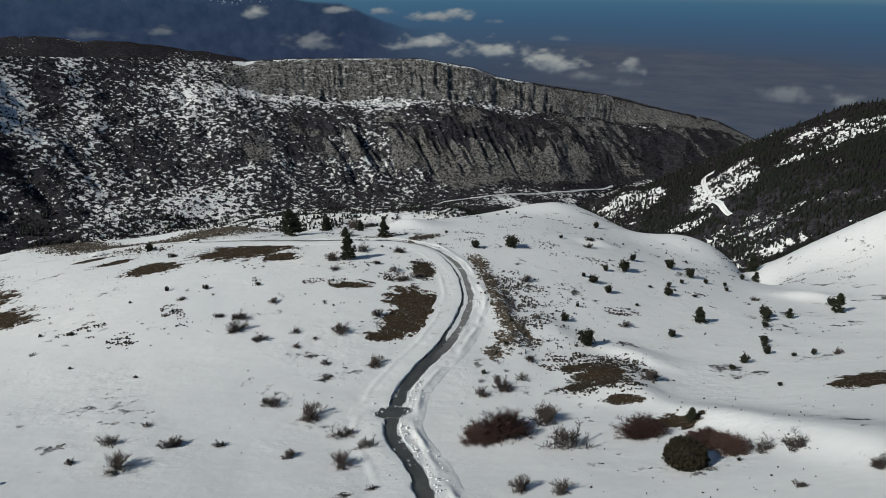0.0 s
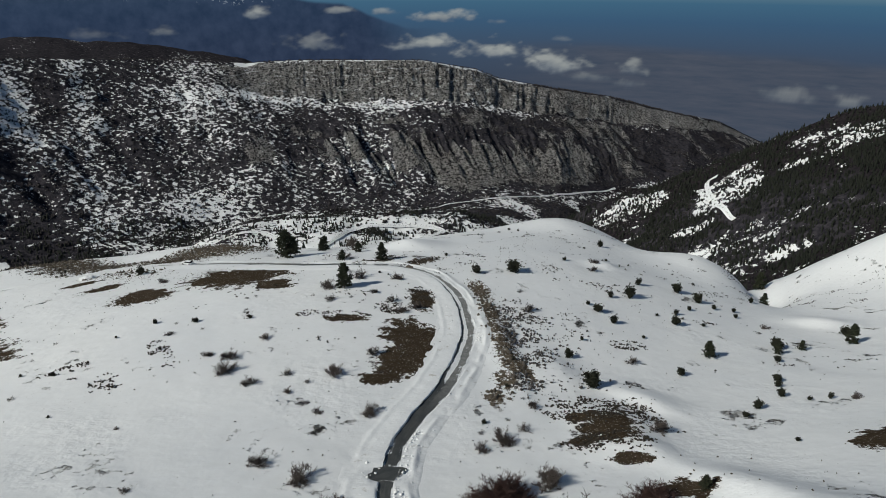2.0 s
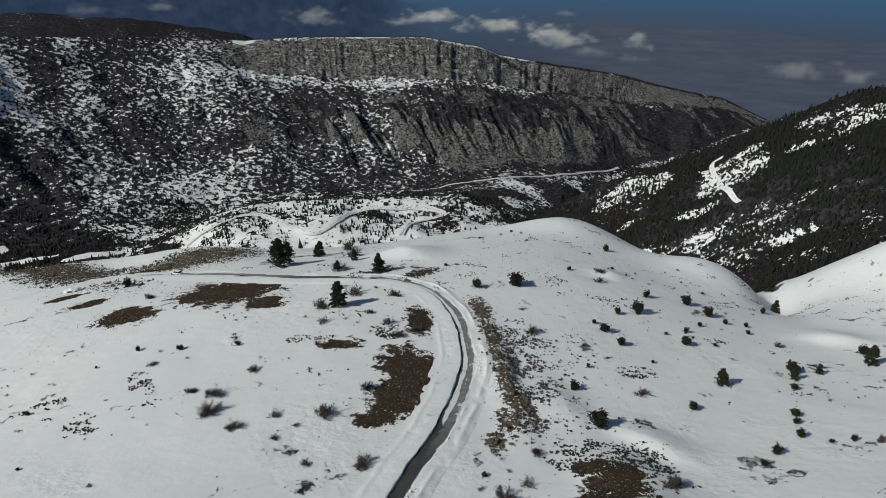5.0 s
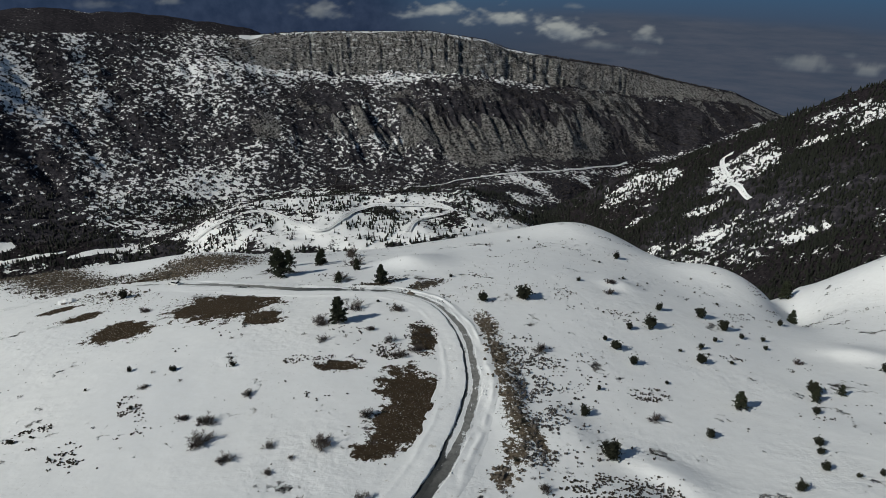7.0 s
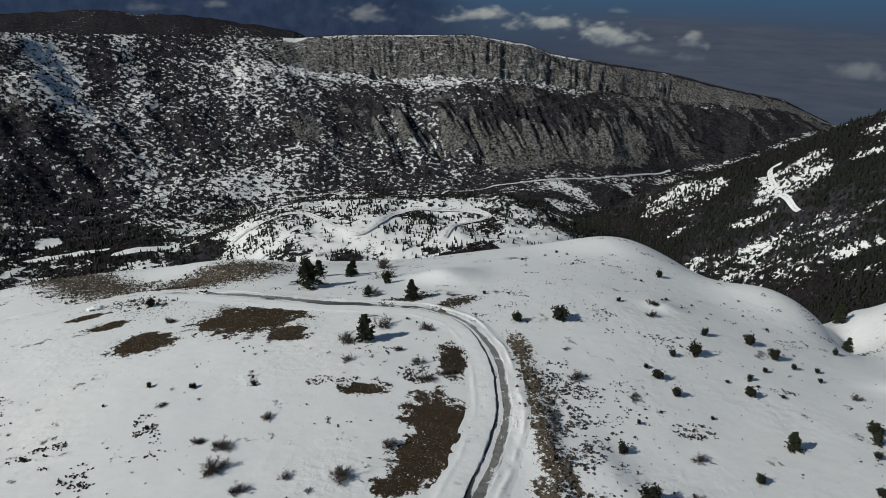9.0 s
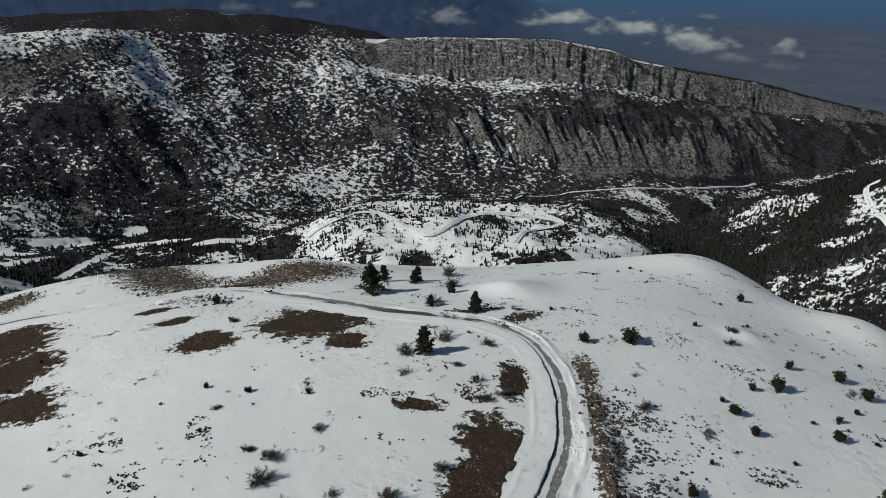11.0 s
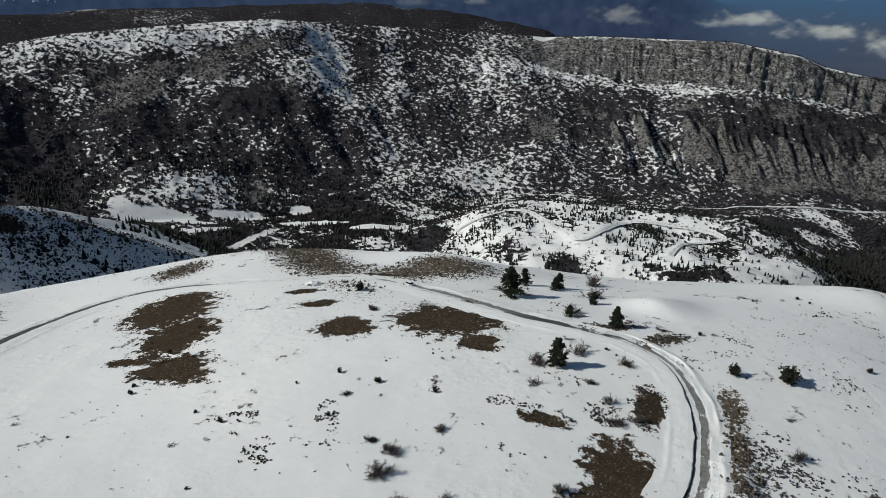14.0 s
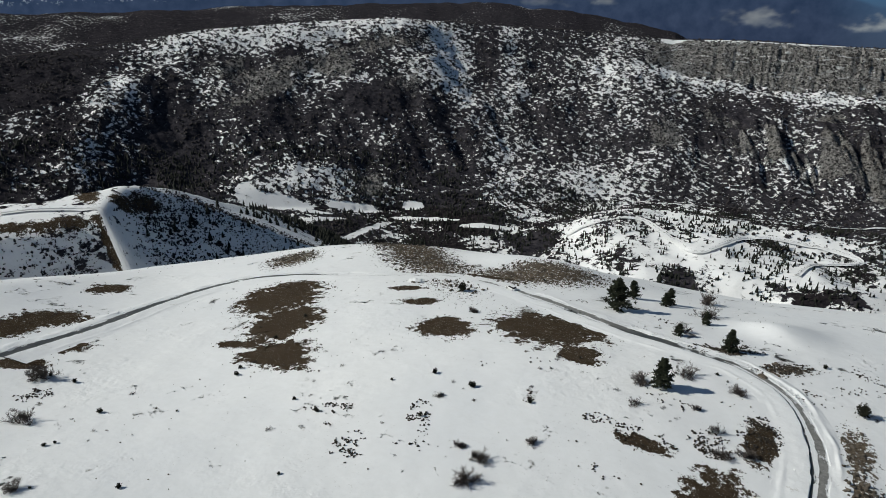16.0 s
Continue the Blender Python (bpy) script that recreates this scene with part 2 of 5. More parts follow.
# open snowfields on the valley floor: azimuth, range, half-widths, and how the range changes with azimuth
FIELDS = [(-50.6, 1205, 0.9, 28, 0), (-48.2, 1190, 2.6, 20, -3), (-45.6, 1168, 1.6, 9, -6), (-44.6, 1128, 2.4, 8, 6), (-41.8, 1203, 2.0, 12, 0), (-41.4, 1085, 3.2, 12, 24), (-36.5, 1226, 1.0, 12, 0), (-35.5, 1168, 2.8, 8, -4), (-30, 1130, 2.4, 10, 0)]


def field_share(x, y):
    r, az = far_polar(x, y)
    wav = 0.30 * fbm(x, y, 40.0, 3, 59)
    out = np.zeros_like(r)
    for fa, fr, wa, wr, turn in FIELDS:
        out = np.maximum(out, 1 - ramp(np.hypot((az - fa) / wa, (r - fr - turn * (az - fa)) / wr) + wav, 0.8, 1.15))
    return out


def scrub_shade_share(x, y):
    """How much of the ground dark scrub and wood hide, 0 to 1; more on shaded slopes."""
    r, az, s = ridge_share(x, y)
    w = 0.07 * fbm(x, y, 110.0, 4, 54)
    az1, s1 = az + 14 * w, s + 0.7 * w
    # Added cover on the left darkens the lower slopes that lie in shade.
    c = 0.575 + 0.07 * blob(az, s, -36, -22, -0.1, 0.5) + 0.06 * blob(az, s, -36, -23, 0.4, 1.1) + 0.12 * blob(az, s, -60, -15, 0.78, 1.2) + 0.05 * blob(az, s, -29, -22, 0.5, 1.1) + 0.16 * blob(az, s, -38, -30.5, -0.3, 0.38, 2) - 0.08 * blob(az, s, -29.5, -24, -0.1, 0.4, 2) - 0.16 * blob(az, s, -26.5, -21, 0.22, 0.50, 1.5) + 0.08 * blob(az, s, -20, -9, -0.05, 0.3, 2) + 0.14 * fbm(x, y, 150.0, 3, 51) + 0.16 * fbm(x, y, 45.0, 4, 53) + 0.10 * fbm(np.radians(az) * r, r * 0.35, 120.0, 3, 52)
    # the shoulder on the left: white along the top, stony below it, shadow painted black in its hollow
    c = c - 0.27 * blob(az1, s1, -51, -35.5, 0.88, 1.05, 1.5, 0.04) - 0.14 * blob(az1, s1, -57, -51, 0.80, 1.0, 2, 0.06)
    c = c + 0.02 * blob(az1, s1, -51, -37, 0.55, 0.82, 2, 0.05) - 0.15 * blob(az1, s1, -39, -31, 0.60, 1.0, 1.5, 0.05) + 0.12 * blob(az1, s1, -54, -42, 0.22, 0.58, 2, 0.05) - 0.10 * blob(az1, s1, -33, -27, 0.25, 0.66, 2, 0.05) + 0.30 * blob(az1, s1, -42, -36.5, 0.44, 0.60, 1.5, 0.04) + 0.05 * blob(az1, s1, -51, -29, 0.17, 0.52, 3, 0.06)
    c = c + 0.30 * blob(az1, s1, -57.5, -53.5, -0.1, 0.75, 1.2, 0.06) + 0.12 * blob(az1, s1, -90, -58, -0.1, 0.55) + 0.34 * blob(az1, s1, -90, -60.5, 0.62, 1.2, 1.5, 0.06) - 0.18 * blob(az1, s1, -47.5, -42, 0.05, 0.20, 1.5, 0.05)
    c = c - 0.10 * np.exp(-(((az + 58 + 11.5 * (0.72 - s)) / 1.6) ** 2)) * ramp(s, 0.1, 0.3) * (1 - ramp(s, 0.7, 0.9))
    # snow chutes under the summit, dark between them, an even speckle further along
    lean = az1 + 3.0 * (s1 - 0.8)
    c = c - 0.26 * np.exp(-(((lean + 33.4) / 0.9) ** 2)) * ramp(s, 0.58, 0.7) - 0.20 * np.exp(-(((lean + 28.3) / 1.3) ** 2)) * ramp(s, 0.52, 0.7) + 0.12 * blob(lean, s1, -32.3, -29.6, 0.6, 0.97, 0.6, 0.05)
    c = c - 0.06 * blob(az1, s1, -27, -14, 0.55, 1.0) + 0.10 * blob(az1, s1, -30, -20, 0.2, 0.5) - 0.03 * blob(az1, s1, -24, -13, 0.02, 0.30, 2, 0.05) - 0.12 * blob(az, s, -23, -18, 0.03, 0.15, 2, 0.05)
    # under the cliffs: a white bench, brown scrub, then gullies and a speckled foot
    c = np.maximum(c, 0.40)
    c = c - 0.15 * blob(az1, s1, -19, -4.5, 0.69, 0.775, 2.0, 0.02) - 0.14 * blob(az1, s1, -5, 8, 0.70, 0.80, 2.0, 0.02) + 0.11 * blob(az1, s1, -13, 25, 0.28, 0.66, 3, 0.03) + 0.11 * blob(az1, s1, -3, 25, 0.28, 0.66, 3, 0.03) + 0.04 * blob(az1, s1, -14, 2, 0.0, 0.20) + 0.20 * blob(az1, s1, 2, 40, 0.0, 0.30) + 0.20 * blob(az1, s1, 8, 40, 0.0, 1.2)
    c = np.where((s > 0.955) & (az > -17), 0.32 + 0.55 * ramp(az, 5, 9) + 0.50 * fbm(x, y, 60.0, 3, 55), c)
    # the valley floor and the spur
    v = 0.60 + 0.14 * ramp(-az, 22, 28) - 0.12 * blob(az, r / 1000, -1, 13, 0.85, 1.2, 2, 0.05) + 0.85 * fbm(x * 0.8, y, 60.0, 4, 57)
    v = v + (0.34 + 0.55 * fbm(x, y * 1.6, 60.0, 4, 58) - v) * ramp(-np.abs(az + 7.5), -19, -13) * (1 - ramp(np.abs(r - 1010), 80, 150)) + (0.02 + 0.8 * fbm(x, y, 40.0, 3, 60)) * blob(az, r / 1000, -17, 2, 0.86, 0.935, 2, 0.015)
    c = np.where(s < 0, v + (c - v) * ramp(s, -0.2, 0.0), c)
    c = c - 1.2 * field_share(x, y)
    # the flank on the right
    side = ramp(az, 6, 11) * (1 - ramp(r, 1460, 1600)) * ramp(r, 520, 620)
    q, k1 = az + 1.3 * fbm(x, y, 60.0, 3, 64), r / 1000 + 0.022 * fbm(x, y, 45.0, 3, 66)
    f = 0.98 + 0.46 * fbm(np.radians(az) * r * 0.6, r * 1.2, 30.0, 4, 61) + 0.15 * fbm(x, y, 160.0, 2, 62)
    f = f - 0.64 * blob(q, k1, 21.4, 26.0, 1.095, 1.205, 0.6, 0.02) - 0.46 * blob(q, k1, 12.8, 18.6, 1.145, 1.24, 0.9, 0.025) - 0.62 * blob(q, k1, 19.6, 22.8, 1.06, 1.082, 0.6, 0.008) - 0.55 * blob(q, k1, 14.6, 17.6, 1.125, 1.142, 0.6, 0.008)
    f = f - 0.44 * blob(q, k1, 16.4, 24.0, 0.93, 1.02, 1.0, 0.02) - 0.55 * blob(q, k1, 28.6, 31.5, 0.92, 0.938, 0.6, 0.01) - 0.45 * blob(q, k1, 27.0, 36.0, 1.13, 1.215, 0.8, 0.02) - 0.30 * blob(q, k1, 24.0, 29.5, 0.89, 1.03, 0.8, 0.03) - 0.30 * blob(q, k1, 7, 14, 0.9, 1.12, 2, 0.04)
    c = c + (f - c) * side
    k = (1 - ramp(r, 700, 820)) * (1 - ramp(az, -46, -40))
    c = c + (0.30 + 0.25 * fbm(x, y, 30.0, 3, 67) - c) * k
    far = ramp(r, 2500, 3000) * (1 - ramp(az, 10, 14))
    c = c + (0.90 + 0.55 * fbm(x, y * 0.6, 150.0, 6, 71) - c) * far
    brow = table(np.degrees(np.arctan2(x, y)), BROW)
    return np.clip(c, 0, 1) * ramp(np.hypot(x, y) - brow, 10, 70)


def rock_share(x, y):
    r, az, s = ridge_share(x, y)
    rib = buttress(np.radians(az) * table(az, CREST_R), r, s)
    lower = blob(az, s + 0.10 * fbm(x, y, 90.0, 4, 76), -11, 13, 0.07 + 0.19 * (1 - ramp(az, -3, 3)), 0.56, 1.5, 0.05) * ramp(rib + 0.24 * fbm(x, y, 40.0, 4, 74), 0.04, 0.26)
    lower = np.maximum(lower, blob(az, s, -17.0, -14.6, 0.26, 0.42, 0.7, 0.05) * ramp(rib + 0.3 * fbm(x, y, 40.0, 4, 74), 0.02, 0.26))
    lower = np.maximum(lower, blob(az, s, -41.0, -39.2, 0.05, 0.15, 0.5, 0.03))
    upper = blob(az, s + 0.03 * fbm(x, y, 50.0, 3, 75), -18, 30, 0.775, 0.975, 2.0, 0.012)
    left = 0.70 * blob(az, s, -52, -36, 0.52, 0.86) + 0.72 * blob(az, s, -14, 12, 0.46, 0.68)
    lower = np.maximum(lower, 0.80 * blob(az, s, 7, 27, 0.08, 0.74, 2.0, 0.05) * ramp(fbm(x + 0.4 * y, y * 0.4, 60.0, 4, 79), -0.05, 0.25))
    return np.clip(0.9 * lower + 0.95 * upper + left * ramp(fbm(x, y, 70.0, 4, 77), -0.1, 0.25), 0, 1)


def wood_haze_share(x, y):
    """Where the dark cover is close conifer wood; on the mesa a tint for haze."""
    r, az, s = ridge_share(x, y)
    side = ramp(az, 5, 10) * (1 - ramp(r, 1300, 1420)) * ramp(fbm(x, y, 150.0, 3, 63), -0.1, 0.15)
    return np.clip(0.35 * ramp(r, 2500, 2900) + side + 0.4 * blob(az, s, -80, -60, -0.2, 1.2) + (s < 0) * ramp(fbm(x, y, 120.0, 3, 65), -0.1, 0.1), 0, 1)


def ledge_share(x, y):
    """Where the upper cliffs have steps that hold snow."""
    r, az, s = ridge_share(x, y)
    return blob(az, s, -22, 9, 0.70, 0.97, 3, 0.02)


# ---- materials ----
def material(name):
    m = bpy.data.materials.new(name)
    m.use_nodes = True
    return m, m.node_tree.nodes, m.node_tree.links, m.node_tree.nodes["Principled BSDF"]


def feed(links, value, socket):
    if isinstance(value, bpy.types.NodeSocket):
        links.new(value, socket)
    else:
        socket.default_value = value


def noise_node(nd, ln, scale, detail=5.0, rough=0.6, vec=None, spread=2.6):
    """Noise over world metres, spread to fill 0 to 1."""
    n = nd.new("ShaderNodeTexNoise")
    n.inputs["Scale"].default_value, n.inputs["Detail"].default_value, n.inputs["Roughness"].default_value = scale, detail, rough
    if vec is None:
        vec = nd.new("ShaderNodeNewGeometry").outputs["Position"]
    ln.new(vec, n.inputs["Vector"])
    return math_node(nd, ln, "MULTIPLY_ADD", n.outputs["Fac"], spread, 0.5 - 0.5 * spread, clamp=True)


def math_node(nd, ln, op, a, b=0.0, c=0.0, clamp=False):
    n = nd.new("ShaderNodeMath")
    n.operation, n.use_clamp = op, clamp
    for socket, v in zip(n.inputs, (a, b, c)):
        feed(ln, v, socket)
    return n.outputs[0]


def step_node(nd, ln, v, lo, hi):
    n = nd.new("ShaderNodeMapRange")
    n.interpolation_type = "SMOOTHSTEP"
    feed(ln, v, n.inputs["Value"])
    n.inputs["From Min"].default_value, n.inputs["From Max"].default_value = lo, hi
    return n.outputs[0]


def mix_node(nd, ln, f, a, b):
    n = nd.new("ShaderNodeMix")
    n.data_type = "RGBA"
    feed(ln, f, n.inputs[0])
    feed(ln, a if isinstance(a, bpy.types.NodeSocket) else (*a, 1), n.inputs[6])
    feed(ln, b if isinstance(b, bpy.types.NodeSocket) else (*b, 1), n.inputs[7])
    return n.outputs[2]


def layer_node(nd, name):
    n = nd.new("ShaderNodeAttribute")
    n.attribute_name = name
    return n.outputs["Fac"]


def stretched(nd, ln, sx, sy, sz, turn=0.0):
    n = nd.new("ShaderNodeMapping")
    n.inputs["Scale"].default_value = (sx, sy, sz)
    n.inputs["Rotation"].default_value = (0, 0, turn)
    ln.new(nd.new("ShaderNodeNewGeometry").outputs["Position"], n.inputs["Vector"])
    return n.outputs[0]


def bump_node(nd, ln, height, strength, distance, into):
    n = nd.new("ShaderNodeBump")
    n.inputs["Strength"].default_value, n.inputs["Distance"].default_value = strength, distance
    ln.new(height, n.inputs["Height"])
    ln.new(n.outputs[0], into)
    return n


def snow_colour(nd, ln):
    broad, fine = noise_node(nd, ln, 0.02, 3), noise_node(nd, ln, 0.5, 4)
    c = mix_node(nd, ln, broad, (0.80, 0.81, 0.82), (0.88, 0.88, 0.87))
    return mix_node(nd, ln, math_node(nd, ln, "MULTIPLY", fine, 0.35), c, (0.74, 0.74, 0.73))


def plain_material(name, dark, light, scale, rough=0.85, bump=0.0, spec=0.3):
    m, nd, ln, bs = material(name)
    n = noise_node(nd, ln, scale, 5)
    rnd = nd.new("ShaderNodeObjectInfo").outputs["Random"]
    isl = nd.new("ShaderNodeNewGeometry").outputs["Random Per Island"]
    f = math_node(nd, ln, "ADD", math_node(nd, ln, "MULTIPLY", n, 0.5), math_node(nd, ln, "MULTIPLY_ADD", isl, 0.35, math_node(nd, ln, "MULTIPLY", rnd, 0.15)), clamp=True)
    ln.new(mix_node(nd, ln, f, dark, light), bs.inputs["Base Color"])
    bs.inputs["Roughness"].default_value, bs.inputs["Specular IOR Level"].default_value = rough, spec
    if bump:
        bump_node(nd, ln, n, 0.6, bump, bs.inputs["Normal"])
    return m


def make_ground_material():
    m, nd, ln, bs = material("mountain_ground")
    snow = snow_colour(nd, ln)
    # wind-packed drifts, a trace of old tracks and grass tips that show through
    drift = math_node(nd, ln, "MULTIPLY_ADD", math_node(nd, ln, "MULTIPLY", noise_node(nd, ln, 0.42, 5, 0.6), step_node(nd, ln, noise_node(nd, ln, 0.03, 4, 0.6), 0.35, 0.8)), 0.75, noise_node(nd, ln, 0.07, 4, 0.5))
    grain = noise_node(nd, ln, 1.6, 4)
    # earth and short dry grass
    e1, e2 = noise_node(nd, ln, 0.55, 6, 0.7), noise_node(nd, ln, 2.6, 3)
    earth = mix_node(nd, ln, e1, (0.025, 0.018, 0.014), (0.064, 0.045, 0.032))
    earth = mix_node(nd, ln, math_node(nd, ln, "MULTIPLY", e2, 0.45), earth, (0.075, 0.060, 0.034))
    earth = mix_node(nd, ln, step_node(nd, ln, noise_node(nd, ln, 3.1, 2, 0.5), 0.86, 0.93), earth, (0.30, 0.27, 0.23))
    edge = math_node(nd, ln, "MULTIPLY_ADD", noise_node(nd, ln, 0.30, 8, 0.76), 0.95, layer_node(nd, "earth"))
    earth_mask = step_node(nd, ln, edge, 0.98, 1.05)
    # stony slope with clods, stones and snow between
    s1 = noise_node(nd, ln, 0.9, 6, 0.75)
    stone = mix_node(nd, ln, noise_node(nd, ln, 1.7, 4), (0.040, 0.030, 0.022), (0.190, 0.155, 0.115))
    stone_mask = step_node(nd, ln, math_node(nd, ln, "MULTIPLY_ADD", s1, 1.1, math_node(nd, ln, "MULTIPLY", layer_node(nd, "stony"), 0.88)), 1.14, 1.22)
    # far scrub and rock
    wide = stretched(nd, ln, 0.092, 0.10, 0.15)
    scrub_noise = noise_node(nd, ln, 1.0, 7, 0.68, wide, 2.2)
    share = layer_node(nd, "scrub")
    scrub_mask = step_node(nd, ln, math_node(nd, ln, "SUBTRACT", share, scrub_noise), -0.05, 0.05)
    # The cool cast of scrub and wood puts some distance haze into their colour.
    scrub = mix_node(nd, ln, noise_node(nd, ln, 0.11, 5), (0.0120, 0.0120, 0.0165), (0.062, 0.057, 0.063))
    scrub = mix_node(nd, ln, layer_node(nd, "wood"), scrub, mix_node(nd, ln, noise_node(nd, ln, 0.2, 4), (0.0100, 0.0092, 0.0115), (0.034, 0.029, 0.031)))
    r1 = noise_node(nd, ln, 1.0, 7, 0.74, stretched(nd, ln, 0.13, 0.13, 0.05), 3.6)
    rock = mix_node(nd, ln, r1, (0.14, 0.136, 0.134), (0.74, 0.72, 0.70))
    rock = mix_node(nd, ln, math_node(nd, ln, "MULTIPLY", noise_node(nd, ln, 0.012, 4), 0.4), rock, (0.25, 0.215, 0.185))
    rock_mask = step_node(nd, ln, math_node(nd, ln, "ADD", layer_node(nd, "rock"), math_node(nd, ln, "MULTIPLY_ADD", noise_node(nd, ln, 0.06, 8, 0.80), 1.5, -0.75)), 0.42, 0.56)
    tufts = math_node(nd, ln, "MULTIPLY", step_node(nd, ln, noise_node(nd, ln, 0.17, 6, 0.70), 0.56, 0.64), rock_mask)
    tips = math_node(nd, ln, "MULTIPLY", step_node(nd, ln, noise_node(nd, ln, 1.3, 4, 0.7), 0.80, 0.92), step_node(nd, ln, noise_node(nd, ln, 0.045, 4, 0.6), 0.45, 0.75))
    snow = mix_node(nd, ln, math_node(nd, ln, "MULTIPLY", tips, 0.22), snow, (0.26, 0.235, 0.20))
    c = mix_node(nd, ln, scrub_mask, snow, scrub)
    # snow lying along the ledges of the cliffs
    ledge = noise_node(nd, ln, 1.0, 6, 0.66, stretched(nd, ln, 0.030, 0.030, 0.17), 3.0)
    rock = mix_node(nd, ln, math_node(nd, ln, "MULTIPLY", step_node(nd, ln, ledge, 0.74, 0.78), layer_node(nd, "ledge")), rock, snow)
    c = mix_node(nd, ln, rock_mask, c, rock)
    c = mix_node(nd, ln, math_node(nd, ln, "MULTIPLY", tufts, 0.78), c, (0.026, 0.024, 0.024))
    c = mix_node(nd, ln, stone_mask, c, stone)
    c = mix_node(nd, ln, earth_mask, c, earth)
    ln.new(c, bs.inputs["Base Color"])
    bs.inputs["Roughness"].default_value, bs.inputs["Specular IOR Level"].default_value = 0.75, 0.25
    covered = math_node(nd, ln, "MAXIMUM", math_node(nd, ln, "MAXIMUM", earth_mask, stone_mask), math_node(nd, ln, "MAXIMUM", scrub_mask, rock_mask))
    ln.new(math_node(nd, ln, "MULTIPLY_ADD", covered, -0.25, 0.25), bs.inputs["Specular IOR Level"])
    h = math_node(nd, ln, "MULTIPLY_ADD", drift, 0.5, math_node(nd, ln, "MULTIPLY", grain, 0.025))
    h = math_node(nd, ln, "MULTIPLY_ADD", math_node(nd, ln, "MULTIPLY", math_node(nd, ln, "MAXIMUM", earth_mask, stone_mask), e1), 0.5, h)
    first = bump_node(nd, ln, h, 0.5, 0.7, bs.inputs["Normal"])
    second = bump_node(nd, ln, math_node(nd, ln, "MULTIPLY", r1, rock_mask), 1.0, 9.0, first.inputs["Normal"])
    bump_node(nd, ln, math_node(nd, ln, "MULTIPLY", scrub_mask, scrub_noise), 0.6, 3.0, second.inputs["Normal"])
    return m


def make_road_material():
    """Worn asphalt with slush; the layers run from kerb to kerb and along the road."""
    m, nd, ln, bs = material("wet_asphalt")
    across, slush = layer_node(nd, "across"), layer_node(nd, "slush")
    tar = mix_node(nd, ln, noise_node(nd, ln, 0.7, 6, 0.7), (0.026, 0.027, 0.026), (0.100, 0.097, 0.088))
    tar = mix_node(nd, ln, math_node(nd, ln, "MULTIPLY", noise_node(nd, ln, 0.12, 4), 0.6), tar, (0.19, 0.18, 0.155))
    lane = nd.new("ShaderNodeCombineXYZ")
    ln.new(math_node(nd, ln, "MULTIPLY", across, 2.6), lane.inputs[0])
    ln.new(math_node(nd, ln, "MULTIPLY", layer_node(nd, "along"), 0.16), lane.inputs[1])
    streak = noise_node(nd, ln, 1.0, 6, 0.68, lane.outputs[0])
    tar = mix_node(nd, ln, math_node(nd, ln, "MULTIPLY", streak, 0.75), tar, (0.016, 0.017, 0.016))
    # dried, gravel-strewn outer wheel track; inner edge left wet-dark, painting in the bank's shade
    dry = layer_node(nd, "dry")
    outer = step_node(nd, ln, math_node(nd, ln, "MULTIPLY_ADD", noise_node(nd, ln, 0.5, 4), 0.5, across), -0.05, 0.25)
    grit = mix_node(nd, ln, noise_node(nd, ln, 1.1, 6, 0.72), (0.13, 0.125, 0.115), (0.33, 0.32, 0.295))
    tar = mix_node(nd, ln, math_node(nd, ln, "MULTIPLY", dry, outer), tar, grit)
    crust = math_node(nd, ln, "MULTIPLY", math_node(nd, ln, "MULTIPLY", step_node(nd, ln, across, -0.75, -0.5), math_node(nd, ln, "SUBTRACT", 1.0, step_node(nd, ln, across, -0.25, 0.05))), math_node(nd, ln, "MULTIPLY", dry, 0.42))
    edge = math_node(nd, ln, "POWER", math_node(nd, ln, "MAXIMUM", across, math_node(nd, ln, "MULTIPLY", across, -0.55)), 3.0)
    f = math_node(nd, ln, "ADD", math_node(nd, ln, "MULTIPLY", noise_node(nd, ln, 0.30, 8, 0.74), 0.46), math_node(nd, ln, "MULTIPLY_ADD", edge, 0.50, math_node(nd, ln, "MULTIPLY_ADD", streak, 0.42, math_node(nd, ln, "ADD", slush, crust))))
    mask = step_node(nd, ln, f, 0.74, 0.84)
    ln.new(mix_node(nd, ln, mask, tar, snow_colour(nd, ln)), bs.inputs["Base Color"])
    ln.new(math_node(nd, ln, "MULTIPLY_ADD", mask, 0.35, 0.4), bs.inputs["Roughness"])
    bump_node(nd, ln, math_node(nd, ln, "MULTIPLY", mask, noise_node(nd, ln, 1.5, 4)), 0.7, 0.12, bs.inputs["Normal"])
    return m


def make_snow_material():
    m, nd, ln, bs = material("ploughed_snow")
    c = mix_node(nd, ln, step_node(nd, ln, noise_node(nd, ln, 0.35, 6, 0.7), 0.80, 1.0), snow_colour(nd, ln), (0.60, 0.58, 0.55))
    ln.new(c, bs.inputs["Base Color"])
    bs.inputs["Roughness"].default_value = 0.7
    bump_node(nd, ln, noise_node(nd, ln, 0.45, 6, 0.6), 0.3, 0.22, bs.inputs["Normal"])
    return m


